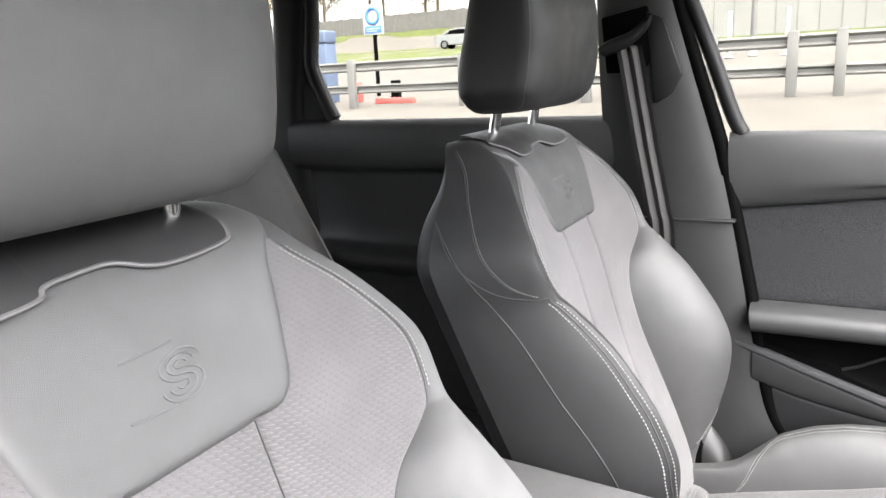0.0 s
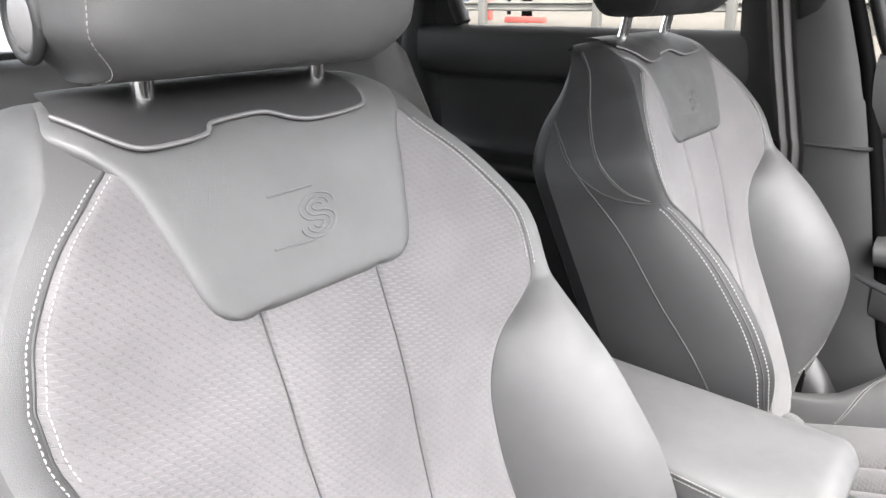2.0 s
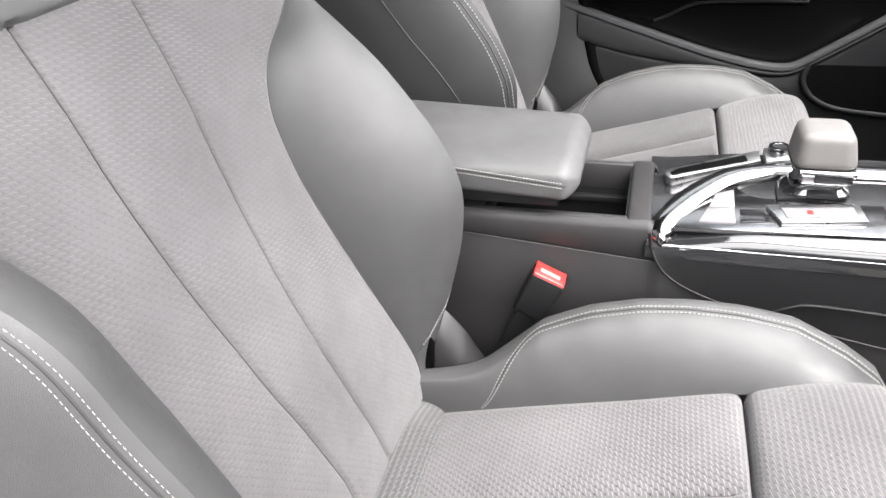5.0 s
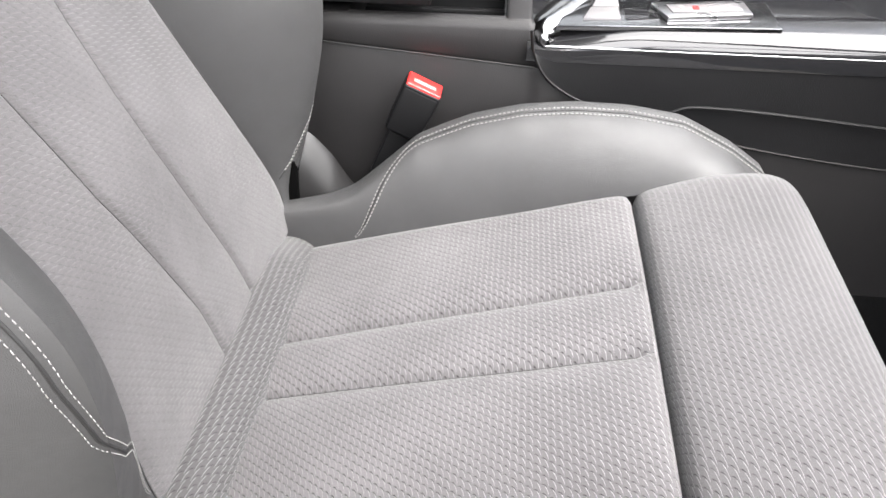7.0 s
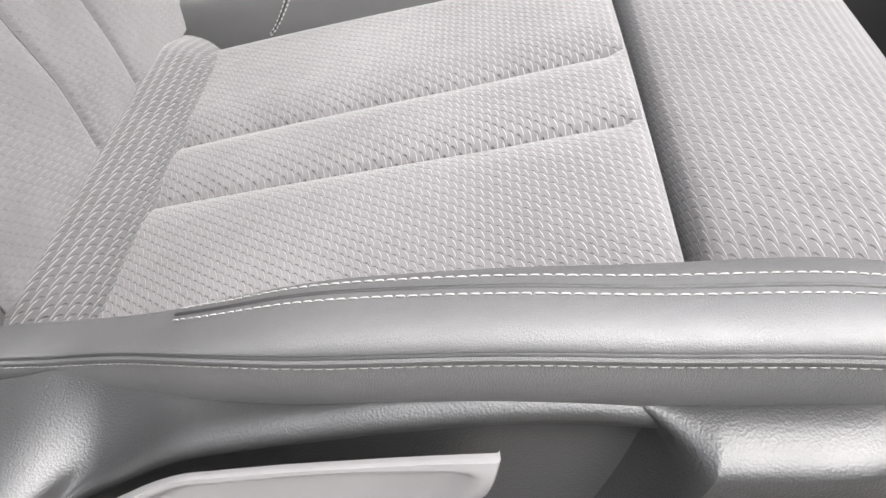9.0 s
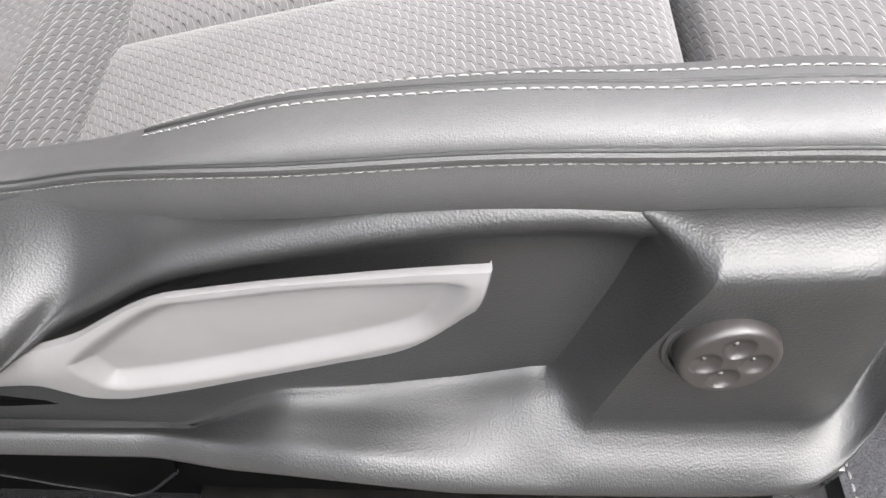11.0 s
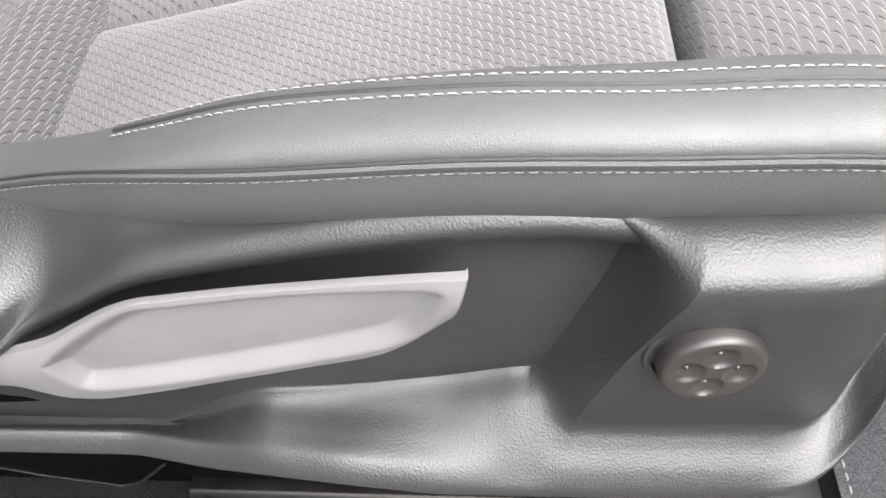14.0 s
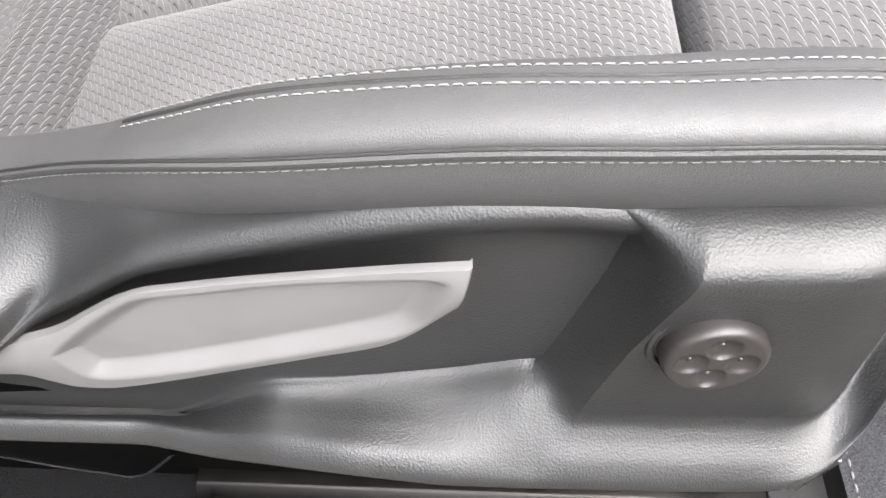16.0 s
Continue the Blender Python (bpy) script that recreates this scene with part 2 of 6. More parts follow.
# Highlight along the cap's rounded edge, painted as a paler plastic
CAP_EDGE = plastic("lit_cap_edge", (0.075, 0.072, 0.0735), 0.55)
HINGE = plastic("satin_hinge_plastic", (0.010, 0.0096, 0.0098), 0.42, spec=0.4)
# Near-black; on sheets in gaps and recesses it stands in for their shade
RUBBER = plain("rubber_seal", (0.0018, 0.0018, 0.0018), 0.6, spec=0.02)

# ---- mesh tools ----


def part(name, data, material, parent=None, label="", smooth=True, sharp=38):
    """Links a bmesh, or a pair of vertices and faces, as one mesh object under a thing or a part."""
    me = bpy.data.meshes.new(name)
    if isinstance(data, bmesh.types.BMesh):
        data.to_mesh(me)
        data.free()
    else:
        me.from_pydata([tuple(v) for v in data[0]], [], data[1])
        if len(data) > 2 and data[2]:
            lay = me.uv_layers.new(name="weave")
            for loop in me.loops:
                lay.data[loop.index].uv = data[2][loop.vertex_index]
    if smooth:
        for poly in me.polygons:
            poly.use_smooth = True
        if sharp:
            me.set_sharp_from_angle(angle=radians(sharp))
    if isinstance(material, (list, tuple)):
        for mm in material:
            me.materials.append(mm)
    else:
        me.materials.append(material)
    ob = new(name, me)
    if parent:
        ob.parent = parent
    if label:
        ob["label"] = label
    return ob


def thing(name, label, category, at=(0, 0, 0), group="", kind=""):
    ob = new(name)
    ob.empty_display_size = 0.05
    ob.matrix_basis = Matrix.Translation(at)
    return tagged(ob, label, category, group, kind)


def sheet(rows, uv=None, loop_rows=False, loop_cols=False, flip=False):
    """Vertices, quads and weave coordinates of a lattice of points."""
    n, m = len(rows), len(rows[0])
    verts = [Vector(p) for r in rows for p in r]
    faces = []
    for i in range(n if loop_rows else n - 1):
        for j in range(m if loop_cols else m - 1):
            i2, j2 = (i + 1) % n, (j + 1) % m
            f = (i * m + j, i * m + j2, i2 * m + j2, i2 * m + j)
            faces.append(f[::-1] if flip else f)
    uvs = [q for r in uv for q in r] if uv else None
    return verts, faces, uvs


def join(*datas):
    v, f = [], []
    for d in datas:
        k = len(v)
        v += list(d[0])
        f += [tuple(i + k for i in q) for q in d[1]]
    return v, f


def spline(keys, n):
    """Catmull-Rom through tuples, n samples in all, even in the key index."""
    out, last = [], len(keys) - 1
    for s in np.linspace(0, last, n):
        i = min(int(s), last - 1)
        t = s - i
        p1, p2 = np.array(keys[i], float), np.array(keys[i + 1], float)
        p0 = np.array(keys[i - 1], float) if i > 0 else 2 * p1 - p2
        p3 = np.array(keys[i + 2], float) if i + 2 <= last else 2 * p2 - p1
        out.append(0.5 * (2 * p1 + (p2 - p0) * t + (2 * p0 - 5 * p1 + 4 * p2 - p3) * t * t + (3 * p1 - p0 - 3 * p2 + p3) * t ** 3))
    return out


def tube(points, r, sides=8, closed=False, flat=1.0):
    """A round cord along points."""
    pts = [Vector(p) for p in points]
    n = len(pts)
    rows, up = [], Vector((0.13, 0.21, 0.97))
    for i, p in enumerate(pts):
        a = pts[(i - 1) % n] if (i or closed) else pts[0]
        b = pts[(i + 1) % n] if (i < n - 1 or closed) else pts[-1]
        d = (b - a).normalized()
        s = d.cross(up)
        if s.length < 1e-4:
            s = d.cross(Vector((1, 0, 0)))
        s.normalize()
        u = s.cross(d)
        rows.append([p + (s * math.cos(k * math.tau / sides) + u * math.sin(k * math.tau / sides) * flat) * r for k in range(sides)])
    v, f, _ = sheet(rows, loop_rows=closed, loop_cols=True)
    if not closed:
        f += [tuple(range(sides))[::-1], tuple(range((n - 1) * sides, n * sides))]
    return v, f


def stitches(points, normals, pitch=0.0040, length=0.0028, r=0.00034, lift=0.0003):
    """A row of short thread dashes along a line on a surface."""
    pts = [Vector(p) for p in points]
    dist = [0.0]
    for a, b in zip(pts, pts[1:]):
        dist.append(dist[-1] + (b - a).length)
    total = dist[-1]
    v, f = [], []
    count = max(1, int(total / pitch))

    def at(s):
        s = min(max(s, 0), total - 1e-6)
        i = next(k for k in range(len(dist) - 1) if dist[k + 1] >= s)
        t = (s - dist[i]) / max(dist[i + 1] - dist[i], 1e-9)
        return pts[i].lerp(pts[i + 1], t), Vector(normals[i]).lerp(Vector(normals[i + 1]), t).normalized()

    for k in range(count):
        s0 = (k + 0.5) * total / count - length / 2
        ring = []
        for q, w in ((0, 0.35), (0.18, 1.0), (0.5, 1.15), (0.82, 1.0), (1, 0.35)):
            p, n = at(s0 + q * length)
            p2, _ = at(s0 + q * length + 0.0005)
            d = (p2 - p).normalized()
            s = d.cross(n).normalized()
            c = p + n * (lift if 0 < q < 1 else -0.0002)
            ring.append([c + (s * math.cos(j * math.tau / 6) + n * math.sin(j * math.tau / 6)) * r * w for j in range(6)])
        d = sheet(ring, loop_cols=True)
        k0 = len(v)
        v += d[0]
        f += [tuple(i + k0 for i in q) for q in d[1]]
        f += [tuple(k0 + j for j in range(6))[::-1], tuple(k0 + 24 + j for j in range(6))]
    return v, f


def box(x0, x1, y0, y1, z0, z1, r=0.004, seg=2):
    bm = bmesh.new()
    bmesh.ops.create_cube(bm, size=1.0, matrix=Matrix.Translation(((x0 + x1) / 2, (y0 + y1) / 2, (z0 + z1) / 2)) @ Matrix.Diagonal((x1 - x0, y1 - y0, z1 - z0, 1)))
    if r:
        bmesh.ops.bevel(bm, geom=list(bm.edges), offset=r, segments=seg, profile=0.5, affect="EDGES")
    return bm


def prism(outline, axis, a, b, r=0.0, seg=2):
    """A flat outline in two coordinates, pushed along an axis ('x', 'y' or 'z') from a to b."""
    bm = bmesh.new()
    put = {"x": lambda p, k: (k, p[0], p[1]), "y": lambda p, k: (p[0], k, p[1]), "z": lambda p, k: (p[0], p[1], k)}[axis]
    lo = [bm.verts.new(put(p, a)) for p in outline]
    hi = [bm.verts.new(put(p, b)) for p in outline]
    bm.faces.new(lo)
    bm.faces.new(hi[::-1])
    n = len(outline)
    for i in range(n):
        bm.faces.new((lo[i], hi[i], hi[(i + 1) % n], lo[(i + 1) % n]))
    bmesh.ops.recalc_face_normals(bm, faces=list(bm.faces))
    if r:
        bmesh.ops.bevel(bm, geom=list(bm.edges), offset=r, segments=seg, profile=0.5, affect="EDGES")
    return bm


def mixed(a, b, t):
    return a + (b - a) * t


def smooth_step(a, b, x):
    t = min(max((x - a) / (b - a), 0.0), 1.0)
    return t * t * (3 - 2 * t)

# ---- seats ----
# The backrest's own frame: across (y), up along the back, and out of it.
BACK_O = Vector((-0.063, 0, 0.45))
BACK_U = Vector((-0.263, 0, 0.965)).normalized()
BACK_N = Vector((BACK_U.z, 0, -BACK_U.x))


def back_at(y, v, w):
    return BACK_O + Vector((0, y, 0)) + BACK_U * v + BACK_N * w


# height up the back, depth at the middle, half width of the cloth, rise of its edge, crest of the bolster (half width, depth), rear edge (half width, depth)
BACK_KEYS = [
    (-0.060, -0.020, 0.170, 0.000, 0.190, -0.020, 0.215, -0.055),
    (-0.020, 0.010, 0.180, 0.000, 0.196, 0.010, 0.220, -0.055),
    (0.020, 0.017, 0.184, 0.001, 0.202, 0.021, 0.232, -0.055),
    (0.060, 0.020, 0.178, 0.001, 0.208, 0.047, 0.242, -0.055),
    (0.120, 0.020, 0.163, 0.001, 0.214, 0.083, 0.250, -0.058),
    (0.170, 0.019, 0.152, 0.000, 0.218, 0.108, 0.254, -0.062),
    (0.220, 0.014, 0.146, 0.000, 0.220, 0.122, 0.257, -0.068),
    (0.270, 0.008, 0.143, 0.000, 0.220, 0.117, 0.258, -0.076),
    (0.310, 0.004, 0.143, 0.001, 0.220, 0.105, 0.258, -0.083),
    (0.360, 0.001, 0.149, 0.003, 0.220, 0.085, 0.257, -0.092),
    (0.400, 0.000, 0.168, 0.010, 0.221, 0.062, 0.255, -0.100),
    (0.430, -0.001, 0.204, 0.022, 0.224, 0.042, 0.253, -0.106),
    (0.447, -0.002, 0.217, 0.026, 0.229, 0.031, 0.252, -0.109),
    (0.490, -0.006, 0.221, 0.027, 0.234, 0.023, 0.251, -0.116),
    (0.520, -0.009, 0.210, 0.025, 0.224, 0.016, 0.242, -0.120),
    (0.565, -0.015, 0.178, 0.018, 0.195, 0.000, 0.214, -0.112),
    (0.600, -0.022, 0.146, 0.010, 0.166, -0.016, 0.188, -0.102),
    (0.630, -0.035, 0.130, 0.003, 0.150, -0.036, 0.170, -0.098),
    (0.650, -0.057, 0.122, -0.001, 0.138, -0.060, 0.157, -0.100),
    (0.661, -0.086, 0.112, -0.002, 0.126, -0.090, 0.138, -0.104),
    (0.662, -0.112, 0.100, -0.002, 0.112, -0.114, 0.120, -0.118),
]
BACK_ROWS = spline(BACK_KEYS, 121)
WING = 72  # the row where the lower bolster meets the shoulder wing
SEAM_IN = [(-0.02, 0.066), (0.02, 0.062), (0.10, 0.050), (0.17, 0.041), (0.22, 0.041), (0.30, 0.047), (0.40, 0.0545), (0.50, 0.056), (0.70, 0.056)]
SEAM_OUT = [(-0.02, 0.010), (0.02, 0.011), (0.06, 0.013), (0.128, 0.025), (0.18, 0.036), (0.30, 0.047), (0.40, 0.0545), (0.50, 0.056), (0.70, 0.056)]


def seam_half(v, side):
    keys = SEAM_IN if side > 0 else SEAM_OUT
    return float(np.interp(v, [a for a, _ in keys], [b for _, b in keys]))


def cloth_w(y, k):
    """Depth of the cloth at row k: dished, quilted between the two seams and tucked in at the edge."""
    v, w0, yi, di = k[:4]
    q = min(abs(y) / yi, 1.0)
    w = w0 + di * q ** 2.6
    s = seam_half(v, -1 if y < 0 else 1)
    if v < 0.502:
        w -= 0.0038 * math.exp(-(((abs(y) - s) / 0.0026) ** 2)) + 0.0012 * math.exp(-(((abs(y) - s) / 0.009) ** 2))
    w -= 0.004 * math.exp(-((1 - q) * yi / 0.006) ** 2)
    return w


LOW_EDGE = [(-0.06, 0.152), (0.03, 0.146), (0.07, 0.137), (0.11, 0.131), (0.15, 0.133), (0.20, 0.138), (0.25, 0.1425), (0.28, 0.143)]


WING_EDGE = [(0.34, 0.1455), (0.37, 0.1510), (0.40, 0.1635), (0.4175, 0.1770), (0.434, 0.1940), (0.447, 0.2035), (0.472, 0.2110), (0.50, 0.2110), (0.53, 0.2010), (0.542, 0.1935), (0.556, 0.1835), (0.568, 0.1735), (0.579, 0.1620), (0.588, 0.1510), (0.60, 0.1370), (0.61, 0.1240), (0.64, 0.116), (0.665, 0.10)]


def edge_half(k, side):
    """Half width of the cloth: by the door the lower bolster swells over it and the wing is broader."""
    if side < 0 and k[0] > 0.34:
        return min(k[2], float(np.interp(k[0], [a for a, _ in WING_EDGE], [b for _, b in WING_EDGE])))
    if side > 0 or k[0] > 0.28:
        return k[2]
    return min(k[2], float(np.interp(k[0], [a for a, _ in LOW_EDGE], [b for _, b in LOW_EDGE])))


SWELL = {"amount": 0.0}


def for_side(k, side):
    k = np.array(k, float)
    k[2] = edge_half(k, side)
    if side < 0:
        # by the driver's door the lower bolster stays full up to the wing
        k[5] += SWELL["amount"] * math.exp(-(((k[0] - 0.385) / 0.050) ** 2))
    return k


def seam_place(side, off):
    """Where the double seam runs: on the crest, and curling in to the cloth's foot."""
    keys = [(0.014, 0.0), (0.020, 0.10), (0.030, 0.20), (0.045, 0.26), (0.065, 0.34), (0.09, 0.5), (0.12, 0.78), (0.16, 1.0), (0.20, 1.06)] if side < 0 else [(0.042, 0.1), (0.06, 0.55), (0.09, 0.95), (0.12, 1.06)]
    return lambda v: float(np.interp(v, [a for a, _ in keys], [b for _, b in keys])) + off * (smooth_step(0.010, 0.028, v) if side < 0 else smooth_step(0.035, 0.075, v))


def bolster_at(k, u):
    """A point (half width, depth) of the leather from the cloth's edge (0) over the crest (1) to the rear edge (2)."""
    v, w0, yi, di, yc, wc, yr, wr = k
    if u <= 1:
        a = u * math.pi / 2
        wi = w0 + di - 0.004
        y = mixed(yi + (yc - yi) * u, yi + (yc - yi) * (1 - math.cos(a)), 0.55)
        w = mixed(wi + (wc - wi) * u, wi + (wc - wi) * math.sin(a), 0.75)
        return y, w
    a = (u - 1) * math.pi / 2
    y = yc + (yr - yc) * math.sin(a) ** 0.9
    w = wc - (wc - wr) * mixed(1 - math.cos(a), u - 1, 0.45)
    return y, w


def line_on_back(side, u, rows, lift=0.0):
    pts, nrm = [], []
    place = u if callable(u) else (lambda v: u0)
    u0 = u
    for k in rows:
        k = for_side(k, side)
        u = place(k[0])
        y, w = bolster_at(k, u)
        y2, w2 = bolster_at(k, u + 0.03)
        y1, w1 = bolster_at(k, max(u - 0.03, 0))
        t = Vector((y2 - y1, w2 - w1)).normalized()
        ny, nw = -t.y, t.x
        n = Vector((0, ny * side, 0)) + BACK_N * nw
        pts.append(back_at(y * side, k[0], w) + n * lift)
        nrm.append(n)
    return pts, nrm


def beside_edge(v):
    """Place on the outer wing a few millimetres beside the cloth."""
    k = for_side(row_at(min(v, 0.62)), -1)
    return min(max(0.0062 / (k[4] - k[2]), 0.06), 0.35)


def flank_row(v):
    return row_at(min(v, 0.655))


def flank_point(k, w):
    """The point of the flank at depth w."""
    us = np.linspace(1.0, 2.0, 401)
    u = min(us, key=lambda q: abs(bolster_at(k, q)[1] - w))
    return bolster_at(k, u)


def front_w(y, k):
    """Depth of the leather panel's ground: over the cloth and on to the wing beside it."""
    y = abs(y)
    if y <= k[2]:
        return cloth_w(y, k) + 0.004 * math.exp(-((k[2] - y) / 0.006) ** 2)
    us = np.linspace(0, 1, 21)
    u = float(np.interp(y, [bolster_at(k, q)[0] for q in us], us))
    return bolster_at(k, u)[1] + 0.004 * (1 - u)


PANEL = [(0.4985, 0.068), (0.5005, 0.079), (0.504, 0.087), (0.510, 0.0935), (0.518, 0.098), (0.540, 0.104), (0.570, 0.112), (0.595, 0.119), (0.606, 0.125), (0.618, 0.135), (0.630, 0.145), (0.645, 0.150), (0.66, 0.150)]


def row_at(v):
    """The interpolated key row at a height v below the rounded top."""
    i = max(j for j in range(len(BACK_ROWS) - 10) if BACK_ROWS[j][0] <= v)
    a, b = BACK_ROWS[i], BACK_ROWS[i + 1]
    t = min(max((v - a[0]) / max(b[0] - a[0], 1e-6), 0), 1)
    return a + (b - a) * t


def build_back(seat, full):
    rows = BACK_ROWS
    SWELL["amount"] = 0.017 if full else 0.0
    big = 1.0 if full else 1.3
    foot = next(i for i, k in enumerate(rows) if k[0] > 0.014)
    # The passenger's near flank takes dark_leather: its shade is put into the colour
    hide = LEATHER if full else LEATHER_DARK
    # cloth
    pts, uv = [], []
    for k in rows[8:]:
        r, q = [], []
        halves = []
        for s, e in ((seam_half(k[0], -1), edge_half(k, -1)), (seam_half(k[0], 1), k[2])):
            halves.append(list(np.linspace(0, s - 0.0085, 6)) + list(np.linspace(s - 0.008, s + 0.008, 17)) + list(np.linspace(s + 0.010, e - 0.012, 12)) + [e - 0.009, e - 0.006, e - 0.003, e])
        for y in [-h for h in halves[0][:0:-1]] + halves[1]:
            r.append(back_at(y, k[0], cloth_w(y, for_side(k, -1 if y < 0 else 1))))
            q.append((k[0] - min(k[1], 0) * 0.8, y))
        pts.append(r)
        uv.append(q)
    back = part("backrest", sheet(pts, uv), FABRIC_BACK, seat, "pale grey embossed cloth backrest with two seams")
    # leather bolsters, wings and the shell behind
    for side in (-1, 1):
        for lo, hi, nm in ((0, WING + 1, "side_bolster"), (WING, len(rows), "shoulder_wing")):
            grid = []
            for k in rows[lo:hi]:
                grid.append([back_at(side * y, k[0], w) for y, w in (bolster_at(for_side(k, side), u) for u in np.linspace(0, 2, 41))])
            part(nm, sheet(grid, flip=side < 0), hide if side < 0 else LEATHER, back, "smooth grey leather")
    shell = []
    for k in rows:
        ring = [(1, bolster_at(k, 2.0)), (1, (k[6] * 0.98, k[7] - 0.02 * smooth_step(0.66, 0.54, k[0]))), (1, (k[6] * 0.9, k[7] - 0.034 * smooth_step(0.67, 0.54, k[0]))), (1, (k[6] * 0.5, k[7] - 0.042)), (0, (0, k[7] - 0.044))]
        right = [(s * p[0], p[1]) for s, p in ring]
        line = right + [(-y, w) for y, w in right[-2::-1]]
        shell.append([back_at(y, k[0], w) for y, w in line])
    part("back_shell", sheet(shell), DARK, back, "black moulded rear shell")
    # the two seams of the cloth
    for side in (-1, 1):
        line = []
        for k in rows[9:82]:
            y = side * seam_half(k[0], side)
            line.append(back_at(y, k[0], cloth_w(y, k) + 0.0006))
        part("cloth_seam", tube(line, 0.0006, 6), SEAM, back)
    # seams, cords and stitching of the leather
    for side in (-1, 1):
        for u in (0.0, 0.065 if full else 0.10):
            p, n = line_on_back(side, seam_place(side, u), rows[(foot if side < 0 else 17):WING - 1], 0.0003)
            part("stitching", stitches(p, n, 0.0038 * big, 0.0025 * big, 0.00027 if side < 0 and full else 0.00052 * big), THREAD, back, "pale double stitching")
        p, n = line_on_back(side, seam_place(side, 0.033 if full else 0.05), rows[(foot if side < 0 else 16):WING])
        part("seam_cord", tube([a - b * 0.0006 for a, b in zip(p, n)], 0.0012), PIPING, back)
        # double stitching round the wing, one row on the cloth and one on the leather
        top = 98 if side > 0 else sum(1 for k in rows if k[0] < 0.607)
        p, n = line_on_back(side, 0.24 if side > 0 else beside_edge, rows[WING + 1:top], 0.0004)
        part("stitching", stitches(p, n, 0.0040 * big, 0.0028 * big, 0.00045 * big), THREAD, back, "pale double stitching")
        p, n = [], []
        for k in rows[WING + 2:top]:
            k = for_side(k, side)
            y = k[2] - 0.0055
            p.append(back_at(side * y, k[0], cloth_w(y, k) + 0.0004))
            n.append(BACK_N)
        part("stitching", stitches(p, n, 0.0040 * big, 0.0028 * big, 0.00034 * big), THREAD, back, "pale double stitching")
        p, n = line_on_back(side, 0.0, rows[WING:100], 0.0)
        part("seam_cord", tube(p, 0.0010), PIPING, back)
        p, n = line_on_back(side, 0.0, rows[10:WING + 1], 0.0)
        part("seam_cord", tube(p, 0.0010), PIPING, back)
        # flank seams: under the wing, along the flank and within the wing
        for keys, r in (([(0.567, -0.112), (0.516, -0.088), (0.478, -0.055), (0.458, -0.025), (0.447, 0.010), (0.446, 0.024)], 0.0010), ([(0.560, -0.108), (0.490, -0.070), (0.410, -0.025), (0.320, 0.010), (0.255, 0.037), (0.190, 0.052), (0.120, 0.045), (0.050, 0.012)], 0.0010), ([(0.648, -0.085), (0.620, -0.072), (0.577, -0.065), (0.515, -0.048), (0.470, -0.020), (0.450, 0.010)], 0.0007)):
            path = []
            for v, w in spline(keys, 40):
                k = flank_row(v)
                y, w2 = flank_point(k, w)
                path.append(back_at(side * (y + 0.0004), k[0], w2))
            part("seam_cord", tube(path, r), PIPING, back)
            if r < 0.0009:
                part("stitching", stitches([q + Vector((0.0035, 0, 0.001)) for q in path], [Vector((0.2, side, 0)).normalized()] * len(path)), THREAD, back, "pale stitching")
    # raised headrest panel of leather
    grid = []
    steps = [row_at(v) for v in np.linspace(0.4985, 0.512, 10)] + [row_at(v) for v in np.linspace(0.516, 0.645, 36)] + list(rows[106:118])
    for k in steps:
        v = k[0]
        half = min(float(np.interp(v, [a for a, _ in PANEL], [b for _, b in PANEL])), k[4])
        r = []
        for j in np.linspace(-1, 1, 57):
            y = half * math.sin(j * math.pi / 2)
            edge = min(half - abs(y), (v - 0.4975) * 1.2)
            h = 0.0075 * (1 - math.exp(-max(edge, 0) / 0.003)) - 0.003
            r.append(back_at(y, v, front_w(y, k) + h))
        grid.append(r)
    panel = part("headrest_panel", sheet(grid), LIT_HIDE if full else LEATHER, back, "smooth grey leather panel with an embossed emblem")
    emblem(panel)
    # dark cap with the two post sleeves
    front = [(-0.136, 0.646), (-0.122, 0.630), (-0.104, 0.6185), (-0.080, 0.6175), (-0.054, 0.6205), (-0.046, 0.627), (-0.020, 0.6295), (0.0, 0.6295), (0.018, 0.623), (0.034, 0.6195), (0.060, 0.6195), (0.088, 0.6225), (0.096, 0.627), (0.100, 0.636)]
    lip = spline(front, 80)
    cap, rim = [], []
    for y, v in lip:
        k = row_at(v)
        w = front_w(y, k)
        rim.append(back_at(y, v - 0.0004, w + 0.0088))
        at = float(np.interp(v, [q[0] for q in rows[60:110]], range(60, 110)))
        col = [back_at(y, v + dv, w + h) for dv, h in ((-0.0012, 0.001), (-0.0022, 0.0045), (-0.0018, 0.0075), (-0.0006, 0.0092))]
        for t in np.linspace(0, 1, 16):
            s = mixed(at, 118.5, t)
            a, b = rows[int(s)], rows[int(s) + 1]
            q = a + (b - a) * (s - int(s))
            yy = max(-q[4], min(q[2] * 0.97, y * mixed(1, 0.9, t)))
            col.append(back_at(yy, q[0] + 0.006 * t, front_w(yy, q) + 0.0096))
        cap.append(col)
    part("top_cap", sheet(cap, flip=True), CAP, back, "black plastic cap below the headrest")
    part("cap_edge", tube(rim, 0.0021, flat=0.8), CAP_EDGE, back, "pale edge with its highlight painted on")
    for y in (-0.074, 0.074):
        ahead = 0.016 if full else 0.0
        part("headrest_post", tube([Vector((-0.309 + ahead, y, 1.03)), Vector((-0.297 + ahead, y, 1.062)), Vector((-0.286 + ahead * 0.6, y, 1.115))], 0.0075, 20), POST, back, "polished steel post")
    return back


